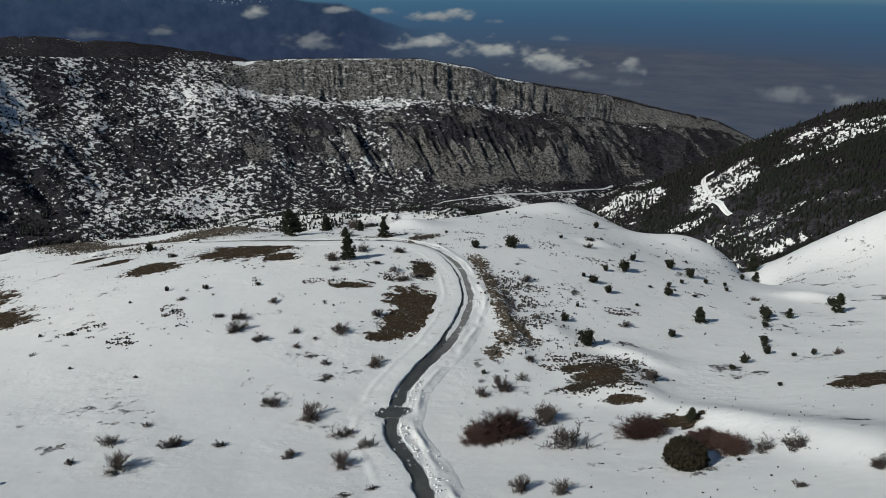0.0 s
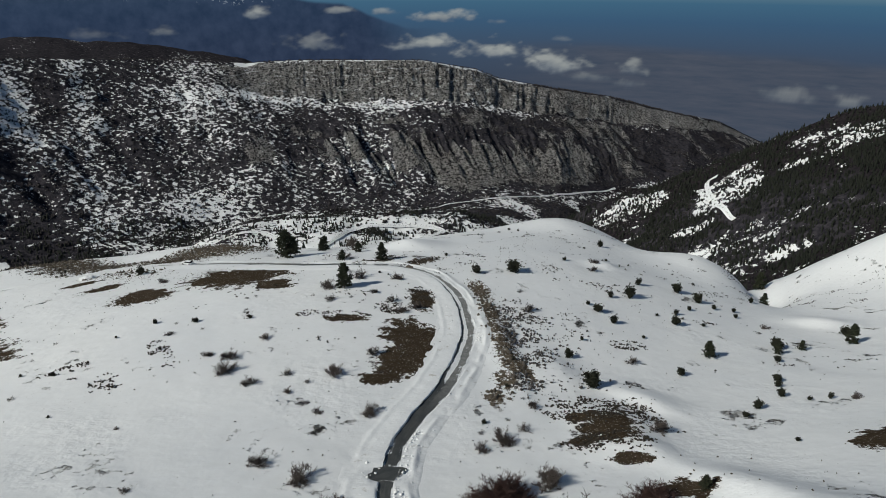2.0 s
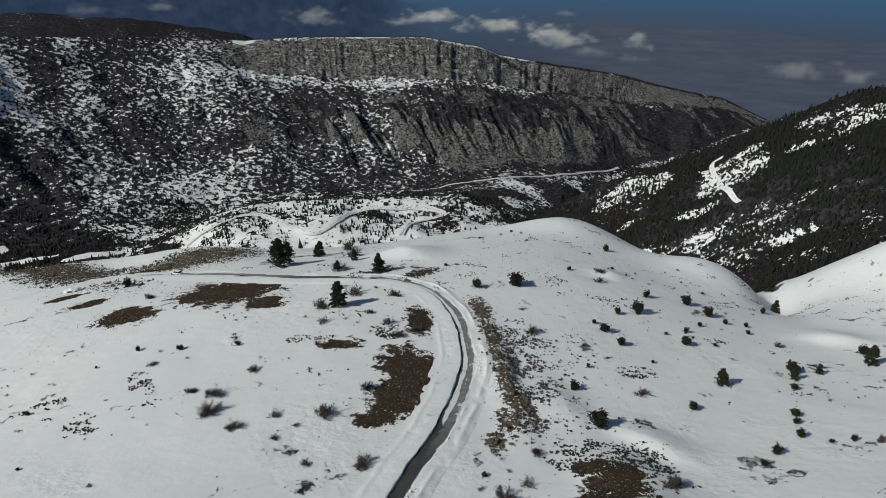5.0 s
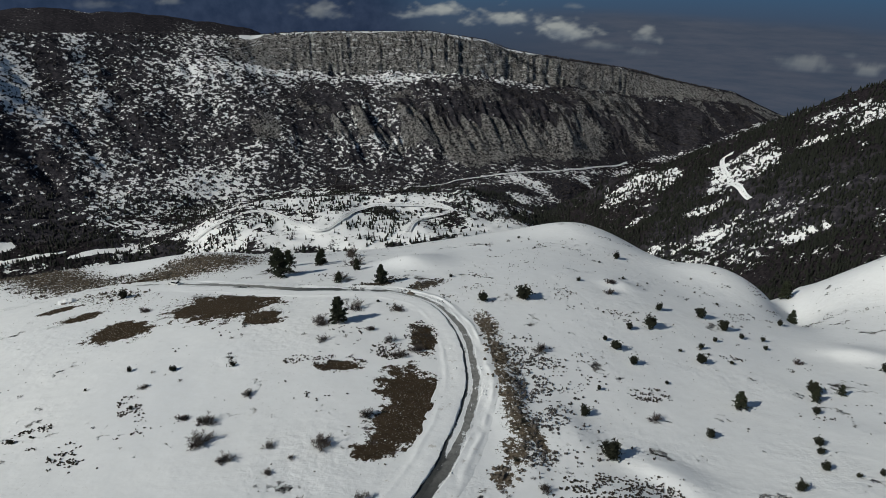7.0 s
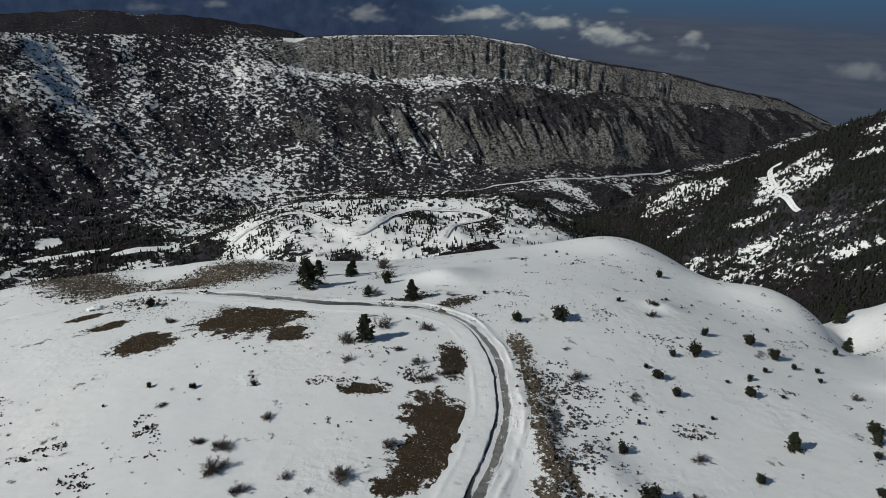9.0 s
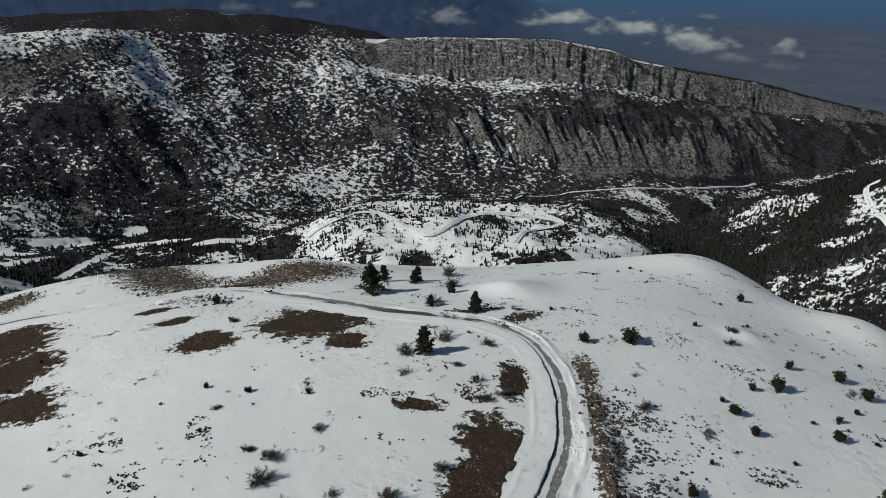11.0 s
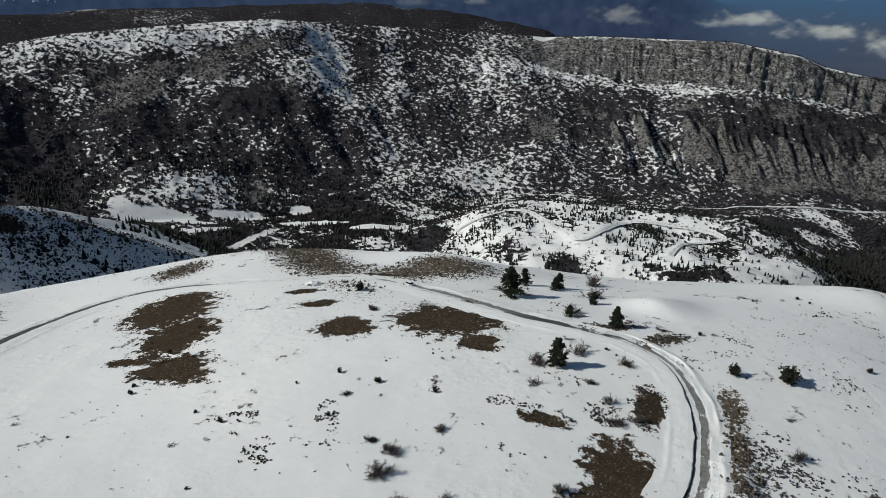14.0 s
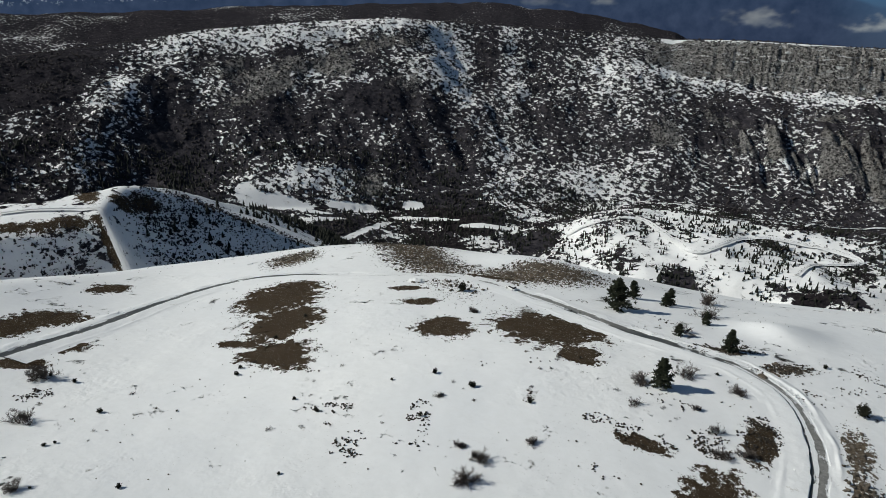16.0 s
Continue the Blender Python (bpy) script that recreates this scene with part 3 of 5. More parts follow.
def make_backdrop_material():
    """Glowing distance beyond the land: hazy sea and plain, haze-tinted far hills, low clouds."""
    m, nd, ln, bs = material("distance")
    nd.remove(bs)
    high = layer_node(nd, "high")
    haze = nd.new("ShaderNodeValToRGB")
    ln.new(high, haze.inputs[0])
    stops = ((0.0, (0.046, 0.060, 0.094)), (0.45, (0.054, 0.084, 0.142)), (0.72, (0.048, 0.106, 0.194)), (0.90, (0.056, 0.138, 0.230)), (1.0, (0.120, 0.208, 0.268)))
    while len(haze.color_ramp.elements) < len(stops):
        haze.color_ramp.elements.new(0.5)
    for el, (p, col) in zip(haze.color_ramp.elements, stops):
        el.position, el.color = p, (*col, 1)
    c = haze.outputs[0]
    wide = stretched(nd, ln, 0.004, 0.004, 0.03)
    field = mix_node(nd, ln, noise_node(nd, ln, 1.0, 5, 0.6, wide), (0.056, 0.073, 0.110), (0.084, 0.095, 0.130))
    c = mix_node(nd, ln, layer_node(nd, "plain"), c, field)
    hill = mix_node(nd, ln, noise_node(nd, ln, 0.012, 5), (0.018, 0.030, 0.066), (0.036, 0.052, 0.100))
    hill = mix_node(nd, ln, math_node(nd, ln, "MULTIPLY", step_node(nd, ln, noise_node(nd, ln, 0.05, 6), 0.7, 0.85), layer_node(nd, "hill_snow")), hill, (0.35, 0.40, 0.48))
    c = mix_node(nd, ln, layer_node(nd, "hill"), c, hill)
    # Pale tops and grey bases paint the light and shade on the clouds.
    puff = mix_node(nd, ln, layer_node(nd, "cloud_light"), (0.12, 0.15, 0.20), (0.36, 0.375, 0.375))
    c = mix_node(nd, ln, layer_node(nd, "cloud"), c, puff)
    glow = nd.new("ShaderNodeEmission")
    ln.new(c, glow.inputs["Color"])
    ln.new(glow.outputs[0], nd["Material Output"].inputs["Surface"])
    return m


GROUND_MAT, ROAD_MAT, BANK_MAT = make_ground_material(), make_road_material(), make_snow_material()
NEEDLE_MAT = plain_material("needles", (0.012, 0.017, 0.010), (0.045, 0.050, 0.026), 1.5)
JUNIPER_MAT = plain_material("juniper_needles", (0.011, 0.014, 0.009), (0.038, 0.038, 0.022), 2.0)
TWIG_MAT = plain_material("dry_twigs", (0.034, 0.028, 0.026), (0.120, 0.098, 0.086), 2.0)
RED_TWIG_MAT = plain_material("reddish_twigs", (0.042, 0.024, 0.021), (0.120, 0.069, 0.057), 2.0)
BARK_MAT = plain_material("bark", (0.05, 0.04, 0.03), (0.13, 0.10, 0.08), 3.0, bump=0.02)
BALL_MAT = plain_material("brownish_juniper", (0.016, 0.013, 0.008), (0.052, 0.042, 0.024), 2.0)
HEATHER_MAT = plain_material("heather", (0.016, 0.013, 0.010), (0.050, 0.040, 0.029), 2.0)
ROCK_MAT = plain_material("limestone", (0.036, 0.029, 0.022), (0.17, 0.142, 0.112), 1.2, bump=0.08)
STONE_MAT = plain_material("dark_stone", (0.024, 0.021, 0.020), (0.115, 0.104, 0.096), 1.4, bump=0.06)
FOREST_MAT = plain_material("far_needles", (0.004, 0.006, 0.004), (0.018, 0.020, 0.013), 0.1)
SCRUB_MAT = plain_material("far_scrub", (0.012, 0.0105, 0.0120), (0.044, 0.037, 0.036), 0.1)
TUFT_MAT = plain_material("dry_grass", (0.022, 0.016, 0.010), (0.085, 0.065, 0.040), 1.2)

# ---- where the snow has melted: x, y, half-widths, turn ----
SPECKLED = [(19.9, 233.6, 11.3, 14, 7), (29.6, 215.8, 9.2, 10.6, 16), (22.8, 139.5, 7.2, 9.2, 13), (50.3, 204.5, 7.8, 4.9, 21), (64.3, 196.1, 11.8, 5.7, 22), (85.7, 189.9, 11.3, 6.5, 17), (98.9, 241.4, 21.9, 12.8, 36), (131.2, 245.3, 10.5, 11.7, 6), (34.6, 137, 7.1, 6.4, 12), (-24.9, 169, 7.9, 5.9, 5), (-26.8, 151, 7.1, 5.4, 4), (32, 173.8, 6, 8.7, 14), (76.8, 151.1, 10.1, 6.2, 5), (-23.2, 178.4, 10.1, 7, 42)]
SPECKLED_SLOPE = [(-42.7, 167.8, 10.9, 3.7, 37), (-60, 174.6, 7.9, 3.7, 34), (4.7, 210, 8.7, 4.3, 43), (-16.1, 224.4, 9.7, 5.2, 28), (-59.6, 131.4, 6.2, 3.6, 34), (45, 272, 14, 8, 30), (-52, 228, 16, 12, 45), (25, 238, 9, 8, 10), (67, 303, 9, 15, -20), (108, 266, 16, 9, 0), (92, 159.6, 12, 4.5, 3), (150, 262, 8, 20, -30), (160, 250, 16, 22, -30), (24, 152, 9, 26, 6), (34, 118, 9, 12, 10)]
EARTH = [(-7.3, 153.2, 6.1, 8.7, 8), (-5.2, 146, 4.6, 9, 8), (-9.1, 138.3, 5.2, 6.4, 6), (-12.7, 131.2, 3.7, 3.5, 5), (-5.6, 178.1, 3.1, 7.6, 9), (-23.7, 161.4, 5.3, 2.1, 5), (-62, 200.5, 13.7, 11.8, -10), (-70, 198.1, 5.3, 8, -12), (-47.9, 187.1, 4.9, 3.4, -6), (-85, 184.6, 7.2, 7.1, -14), (-147.3, 185.5, 11.4, 16.1, 24), (-128.4, 169, 8.9, 12.8, 23), (-113, 151.8, 8.8, 7.5, 24), (-128.3, 151.1, 5.5, 2.1, 25)]
EARTH_SMALL = [(-86, 186, 5.4, 6.3, 30), (-104, 240, 9.5, 1.9, 11), (-184.5, 132.8, 8.5, 6.6, 54), (-182.9, 121.9, 5, 6.8, 58), (-162.5, 124.4, 6.5, 3.7, 46), (-158.9, 112.7, 5.8, 3.3, 50), (-116.1, 209, 5.1, 2.6, 32), (-103.6, 200, 5.7, 2.8, 32), (-205.9, 161.8, 6.1, 6.6, 50), (30.5, 112.5, 4.6, 5.6, 4), (27, 118, 3.5, 2.2, 20), (24.5, 107, 3.4, 1.8, 10), (30.6, 99.8, 3.2, 1.6, -13), (35.6, 89, 3.7, 2.8, -22), (72.8, 101.3, 4.3, 6.1, -53), (-107.2, 150.4, 7, 4.2, -19), (-48.1, 189.5, 4.2, 3.8, 39)]
# On the knoll the last three paint the road bank's shadow as earth.
EARTH_SHADE_KNOLL = [(-450.8, 287.7, 16, 7, -23), (-432.2, 300.3, 6.5, 7, 101), (-434.6, 317.9, 14.7, 6.4, 101), (-439.1, 230.9, 12.8, 5.2, 43), (-430.1, 245.1, 12.8, 4.7, 46), (-423.5, 259.7, 11.9, 4, 45), (-416.6, 270.3, 3.9, 3.3, 74), (-409, 270.5, 6.5, 2.4, -12), (-398, 267.5, 8.0, 2.2, -12), (-386, 265, 8.0, 2.0, -12)]
STONY = [(10.6, 187.9, 3.2, 8.2, 10), (11.9, 172.1, 4.2, 10.5, 13), (11.9, 160.8, 4, 4.7, 11), (14.4, 152.6, 2.7, 6, 21), (15.1, 143, 2.8, 8.4, 10), (13.9, 133, 2.7, 5.1, 1), (10.8, 125.5, 2.2, 2.9, 4), (17.8, 138.9, 1.7, 8.2, 18), (-86.9, 260.3, 13, 20, -17), (-139.7, 251.5, 21.2, 13.3, -22), (-97, 270, 13, 12, 0), (-20.7, 216.7, 7.8, 2.6, 43), (-6.7, 215.3, 7.8, 2.6, 45), (-183.3, 224.7, 8.3, 14.6, 20), (-150.6, 260.7, 14.3, 60, 49), (-95.8, 252.6, 20, 15.1, 63), (-10.8, 209.4, 6, 2.8, 44)]
HEATH = [(-80.9, 137, 4.5, 1.7, 29), (-68.2, 128, 2.7, 4.5, 32), (-63.2, 144.3, 2.3, 5.1, 33), (-96, 147.5, 1.9, 0.9, 26), (-76, 132.6, 1.8, 0.9, 30), (-139.5, 106.5, 3.3, 3.2, 44), (-33.7, 164.1, 3, 1.6, 38), (-48.2, 161.6, 1.2, 0.9, 34), (-21, 218.3, 9.1, 3.4, 40), (-6.7, 215.3, 7.8, 2.9, 45), (-24, 163.4, 5.9, 2.7, 5), (-6.2, 180.5, 3.7, 5.8, 8), (-13.1, 170.2, 4, 4, 7), (27, 121, 7.0, 6.5, 7), (29, 106, 6.5, 4.0, 0), (36, 121, 5.0, 6.0, 30), (46.9, 161.5, 4.3, 2.8, 12)]


def patches(x, y, *lists):
    v = np.zeros_like(x)
    for some in lists:
        for cx, cy, a, b, turn in some:
            c, s = math.cos(radians(turn)), math.sin(radians(turn))
            u, w = ((x - cx) * c + (y - cy) * s) / a, (-(x - cx) * s + (y - cy) * c) / b
            v = np.maximum(v, 1.35 - 0.75 * np.sqrt(u * u + w * w))
    return np.clip(v, 0, 1)


def smooth_line(points, step):
    """Catmull-Rom through the points, evenly spaced."""
    p = np.array(points, float)
    p = np.vstack([2 * p[0] - p[1], p, 2 * p[-1] - p[-2]])
    out = []
    for k in range(1, len(p) - 2):
        n = max(2, int(np.hypot(*(p[k + 1] - p[k])) / step))
        u = np.arange(n)[:, None] / n
        out.append(0.5 * (2 * p[k] + (p[k + 1] - p[k - 1]) * u + (2 * p[k - 1] - 5 * p[k] + 4 * p[k + 1] - p[k + 2]) * u**2 + (3 * p[k] - p[k - 1] - 3 * p[k + 1] + p[k + 2]) * u**3))
    line = np.vstack([*out, p[-2][None]])
    for _ in range(3):
        line[1:-1] = 0.25 * line[:-2] + 0.5 * line[1:-1] + 0.25 * line[2:]
    return line


def sides(line):
    d = np.gradient(line, axis=0)
    d /= np.linalg.norm(d, axis=1)[:, None]
    return np.stack([-d[:, 1], d[:, 0]], 1)


ROAD = [(14, -120), (10, -60), (6, 0), (3, 30), (-0.6, 56.8), (-2, 64.8), (-4.3, 76.2), (-7.7, 86.1), (-8, 94.3), (-6.9, 105.6), (-3, 118.4), (1.6, 131.5), (6.4, 155.2), (5.9, 167.6), (4.8, 179.1), (0.8, 192), (-5.3, 201.8), (-14.9, 208), (-22.6, 210), (-34.1, 211.4), (-46.9, 213.6), (-66.5, 220.7), (-82.6, 226.7), (-97.3, 231), (-110.3, 232.2), (-122.1, 223.9), (-139, 214.1), (-160.5, 205.7), (-175, 195.3), (-180.1, 175.8), (-175.5, 152.7), (-169.9, 132.8), (-167.8, 120.2), (-165.1, 111.2)]
HAIRPIN = [(-417.6, 1032.6), (-364.6, 1051.3), (-334, 1075), (-295.9, 1071.2), (-251.7, 1036.1), (-200.5, 999.8), (-179.8, 1036), (-152, 1098.1), (-96.7, 1113.1), (-40, 1120.9), (-1.8, 1109.7), (-11, 1085.1), (-52.1, 1068.1), (-69.7, 989.4)]
VALLEY_ROAD = [(-277.4, 1342.7), (-161.8, 1177.5), (-97.3, 1391.9), (-28, 1467.8), (34.7, 1502.1), (126.2, 1542.3), (271.5, 1642.1), (374.8, 1741.5), (472.2, 1841.8)]
FLANK_ROAD = [(444.3, 1007.6), (441.7, 1043.3), (443.6, 1091.9), (449.3, 1138), (459, 1173.5), (471.7, 1162.3)]
KNOLL_ROAD = [(-465.6, 237.1), (-445.1, 262.7), (-427.3, 275.5), (-417.5, 279.5), (-409.8, 277.1), (-402, 274.5), (-393.8, 272.8), (-386, 271.1), (-378, 269.5)]
ROAD_LINE = smooth_line(ROAD, 1.5)


def off_road(x, y, line, reach):
    """Distance from a line, up to reach, worked out only near it."""
    out = np.full(x.shape, reach, float)
    near = (x > line[:, 0].min() - reach) & (x < line[:, 0].max() + reach) & (y > line[:, 1].min() - reach) & (y < line[:, 1].max() + reach)
    px, py = x[near], y[near]
    best = np.full(px.shape, reach, float)
    for a in line[::2]:
        best = np.minimum(best, np.hypot(px - a[0], py - a[1]))
    out[near] = best
    return out


# ---- ground: one sheet, fine where it is seen close, out to the horizon ----
azs = np.radians(np.concatenate([np.arange(-74, -19, 0.16), np.arange(-19, 26, 0.1), np.arange(26, 38, 0.15), np.arange(38, 286, 4.0)]))
rr = np.concatenate([[0.01], np.arange(2, 60, 6.0), np.arange(60, 130, 1.0), np.arange(130, 340, 1.4), np.arange(340, 480, 3), np.arange(480, 1000, 7.0), np.arange(1000, 2150, 4.6), np.arange(2150, 3000, 12.0), np.arange(3000, 4950, 50.0)])
R, A = np.meshgrid(rr, azs, indexing="ij")
X, Y = R * np.sin(A), R * np.cos(A)
Z = land(X, Y)
near_rows = rr < 600
me = grid_mesh("ground", X, Y, Z, wrap=True)
earth = np.zeros_like(Z)
stony = np.zeros_like(Z)
earth[near_rows] = patches(X[near_rows], Y[near_rows], EARTH, EARTH_SMALL, EARTH_SHADE_KNOLL)
stony[near_rows] = patches(X[near_rows], Y[near_rows], STONY)
put_layer(me, "earth", earth)
put_layer(me, "stony", stony)
put_layer(me, "scrub", scrub_shade_share(X, Y))
put_layer(me, "rock", rock_share(X, Y))
put_layer(me, "wood", wood_haze_share(X, Y))
put_layer(me, "ledge", ledge_share(X, Y))
ground = tagged(new("ground", me), "snowy mountain ground with scrub, bare earth and cliffs", "ground", kind="structure")
me.materials.append(GROUND_MAT)


def strip(name, line, offs, mat, height, slush=0.0):
    """A band along a line: offs are metres to its left, one row of them or one for each point; height is over the land."""
    nrm = sides(line)
    off = np.broadcast_to(offs, (len(line), np.shape(offs)[-1]))
    wob = fbm(np.arange(len(line)) * 1.0, np.zeros(len(line)), 7.0, 3, 81)[:, None] * 0.22
    P = line[:, None, :] + nrm[:, None, :] * (off + wob)[:, :, None]
    z = land(P[..., 0], P[..., 1]) + height(P[..., 0], P[..., 1], off)
    m = grid_mesh(name, P[..., 0], P[..., 1], z)
    put_layer(m, "across", np.linspace(-1, 1, off.shape[1])[None] * np.ones_like(z))
    put_layer(m, "dry", ramp(P[..., 1], 112, 140) * (1 - ramp(-P[..., 0], 4, 26)) * (P[..., 1] < 300) + ramp(-P[..., 0], 38, 55) * (1 - ramp(-P[..., 0], 100, 112)) * (P[..., 1] < 300))
    put_layer(m, "along", np.concatenate([[0], np.cumsum(np.hypot(*np.diff(line, axis=0).T))])[:, None] * np.ones_like(z))
    put_layer(m, "slush", slush(P[..., 0], P[..., 1]) if callable(slush) else slush * np.ones_like(z))
    m.materials.append(mat)
    return new(name, m)


def near_slush(x, y):
    return 0.09 + 0.30 * ramp(-x, 96, 108) * (1 - ramp(-x, 150, 162)) + 0.10 * ramp(y, 188, 200) * (1 - ramp(-x, 25, 40)) + 0.26 * fbm(x, y, 14.0, 3, 83)


def lumps(x, y):
    return fbm(x, y, 3.2, 3, 87)


FINE_ROAD = smooth_line(ROAD, 0.8)
half = np.interp(-FINE_ROAD[:, 0] + 0.001 * FINE_ROAD[:, 1], [-8, 0, 10, 40, 60, 95, 115, 150, 175], [1.55, 1.55, 1.3, 1.8, 2.3, 2.2, 1.0, 1.1, 1.7])
half = np.where((FINE_ROAD[:, 1] < 130) & (FINE_ROAD[:, 0] > -50), np.interp(FINE_ROAD[:, 1], [30, 92, 112, 130], [1.2, 1.15, 1.2, 1.5]), half)
half = (half * (1 + 0.22 * fbm(FINE_ROAD[:, 0], FINE_ROAD[:, 1], 7.0, 3, 84)))[:, None]
road = tagged(strip("road", FINE_ROAD, half * np.linspace(1.12, -1.12, 9)[None], ROAD_MAT, lambda x, y, o: 0.10 + 0 * x, near_slush), "narrow asphalt mountain road, ploughed and slushy", "road", kind="structure")
stub = smooth_line([(-10.8, 93.4), (-9.2, 94.6), (-7.0, 96.2), (-5.2, 97.2)], 0.3)
stub_half = np.interp(np.arange(len(stub)) / (len(stub) - 1), [0, 0.1, 0.4, 0.75, 1], [0.4, 1.7, 2.3, 1.7, 0.4]) * (1 + 0.5 * fbm(stub[:, 0] * 2, stub[:, 1], 1.3, 3, 90))
tagged(strip("road_turnout", stub, stub_half[:, None] * np.linspace(1, -1, 7)[None], ROAD_MAT, lambda x, y, o: 0.11 + 0 * x, 0.0), "bare asphalt turnout beside the road", "road", kind="structure")


def turnout(x, y):
    return ramp(np.hypot((x + 8.4) / 3.4, (y - 95.2) / 2.4) + 0.4 * lumps(x, y), 0.8, 1.3)


def inner_bank(x, y, o):
    """The cut face by the lane, a trodden flat top, a low ridge thrown up along its far edge."""
    k = o - half
    top = 0.40 * (1 - ramp(k, 0.5, 6.5)) + 0.10 * lumps(x, y) * (1 - ramp(k, 5.5, 7)) + 0.13 * np.exp(-(((k - 4.4 - 0.5 * fbm(x, y, 14.0, 2, 86)) / 0.5) ** 2)) * np.clip(1.7 * value_noise(x / 6, y / 6, 88) - 0.35, 0, 1)
    return (np.where(k < 0.02, -0.25, top) - 0.10 * ramp(k, 6.3, 7.0)) * turnout(x, y)


def outer_bank(x, y, o):
    k = -o - half
    top = 0.14 + 0.34 * np.exp(-(((k - 2.2 - 1.0 * fbm(x, y, 12.0, 2, 92)) / 0.5) ** 2)) * np.clip(1.4 * fbm(x, y, 7.0, 3, 89) + 0.45, 0, 1.2) + 0.26 * fbm(x, y, 2.6, 4, 94) * ramp(k, 0.2, 1.4)
    return (np.where(k < 0.02, -0.25, top * (1 - ramp(k, 2.6, 4.4))) - 0.10 * ramp(k, 3.6, 4.4)) * turnout(x, y)


edge_wave = fbm(np.arange(len(FINE_ROAD)) * 0.8, np.zeros(len(FINE_ROAD)), 3.0, 3, 85)
reach = np.concatenate([[0.0, 0.12], np.linspace(0.3, 7.0, 22)])
tagged(strip("snow_bank_inner", FINE_ROAD, half + reach[None] + 0.3 * edge_wave[:, None] * np.exp(-reach[None]), BANK_MAT, inner_bank), "flat-topped snow bank cut by the plough", "snow bank", kind="structure")
reach = np.concatenate([[0.0, 0.12], np.linspace(0.3, 4.4, 18)])
tagged(strip("snow_bank_outer", FINE_ROAD, -half - reach[None] - 0.45 * edge_wave[::-1, None] * np.exp(-reach[None]), BANK_MAT, outer_bank), "lumpy snow thrown up beside the road", "snow bank", kind="structure")
valley_roads = ((HAIRPIN, 5.5, "road_hairpins"), (VALLEY_ROAD, 3.2, "road_valley"), (FLANK_ROAD, 3.6, "road_flank"), (KNOLL_ROAD, 4.0, "road_knoll"))
for pts, wide, name in valley_roads:
    far_line = smooth_line(pts, 8.0)
    tagged(strip(name, far_line, np.linspace(wide, -wide, 7), BANK_MAT, lambda x, y, o: (1.0 if name == "road_knoll" else 2.4) + 0 * x), "snowy shoulder of a valley road", "road", kind="structure")
    tagged(strip(name + "_lane", far_line, np.linspace(wide, -wide, 5) * 0.42, ROAD_MAT, lambda x, y, o: (1.5 if name == "road_knoll" else 3.0) + 0 * x, 0.50 if name == "road_knoll" else 0.44), "cleared asphalt lane in the valley", "road", kind="structure")

# ---- backdrop: hazy sea, plain, far hills and low clouds beyond the last land ----
BACK_R = 4900.0
CLOUDS = [(-1.8, -5.6, 2.8, 0.56, 0.95), (3.7, -6.2, 3.4, 0.75, 1), (8.4, -7, 2.1, 0.96, 0.9), (0.2, -3.5, 2.6, 0.42, 0.9), (-14.8, -3.2, 1, 0.45, 0.85), (-8.2, -3, 1.1, 0.25, 0.6), (-4.9, -3.1, 1.1, 0.34, 0.6), (-10.1, -5.5, 1.7, 0.64, 0.45), (-12.7, -5.4, 0.8, 0.51, 0.3), (-21.4, -4.4, 0.9, 0.39, 0.35), (14.6, -7.3, 1, 0.77, 0.6), (14.7, -8.3, 0.9, 0.43, 0.45), (25.8, -8.6, 1.8, 0.61, 0.38), (30.3, -8.8, 1.2, 0.54, 0.42), (4.3, -3.8, 0.9, 0.26, 0.4), (9, -5.1, 0.8, 0.21, 0.25), (11.6, -7.9, 1.8, 0.35, 0.3), (29, -7.8, 0.7, 0.31, 0.25), (-25.8, -4.5, 1.5, 0.38, 0.2)]
b_az, b_el = np.meshgrid(np.concatenate([np.arange(-72, -38, 0.3), np.arange(-38, 36, 0.13), np.arange(36, 288, 4.0)]), np.concatenate([np.arange(-17, -8, 0.3), np.arange(-8, -0.6, 0.06)]), indexing="xy")
bz = level(BACK_R, b_el)
bx, by = BACK_R * np.sin(np.radians(b_az)), BACK_R * np.cos(np.radians(b_az))
bm_ = grid_mesh("backdrop", bx, by, bz, wrap=True)
cloud, top = np.zeros_like(b_az), np.zeros_like(b_az)
wisp = fbm(b_az, b_el * 1.7, 1.0, 6, 91)
for ca, ce, cw, ch, dense in CLOUDS:
    q = np.hypot((b_az - ca) / cw, (b_el - ce) / np.where(b_el > ce, ch * 1.15, ch * 0.62))
    v = dense * ramp(1.30 - 1.0 * q + 1.0 * wisp, 0.05, 1.15)
    top = np.where(v > cloud, np.clip(0.5 + 0.75 * (b_el - ce) / ch + 0.6 * wisp, 0, 1), top)
    cloud = np.maximum(cloud, v)
put_layer(bm_, "cloud", cloud)
put_layer(bm_, "cloud_light", top)
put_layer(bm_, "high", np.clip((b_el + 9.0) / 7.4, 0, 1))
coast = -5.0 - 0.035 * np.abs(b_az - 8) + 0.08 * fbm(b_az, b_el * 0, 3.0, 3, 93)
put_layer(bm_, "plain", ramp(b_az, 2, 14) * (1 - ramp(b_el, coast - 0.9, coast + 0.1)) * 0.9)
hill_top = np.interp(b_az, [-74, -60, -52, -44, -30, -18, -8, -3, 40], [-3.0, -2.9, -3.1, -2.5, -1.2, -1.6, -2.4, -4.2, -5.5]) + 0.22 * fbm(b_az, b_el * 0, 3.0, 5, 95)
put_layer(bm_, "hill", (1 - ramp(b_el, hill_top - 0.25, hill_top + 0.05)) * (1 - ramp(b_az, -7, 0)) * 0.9)
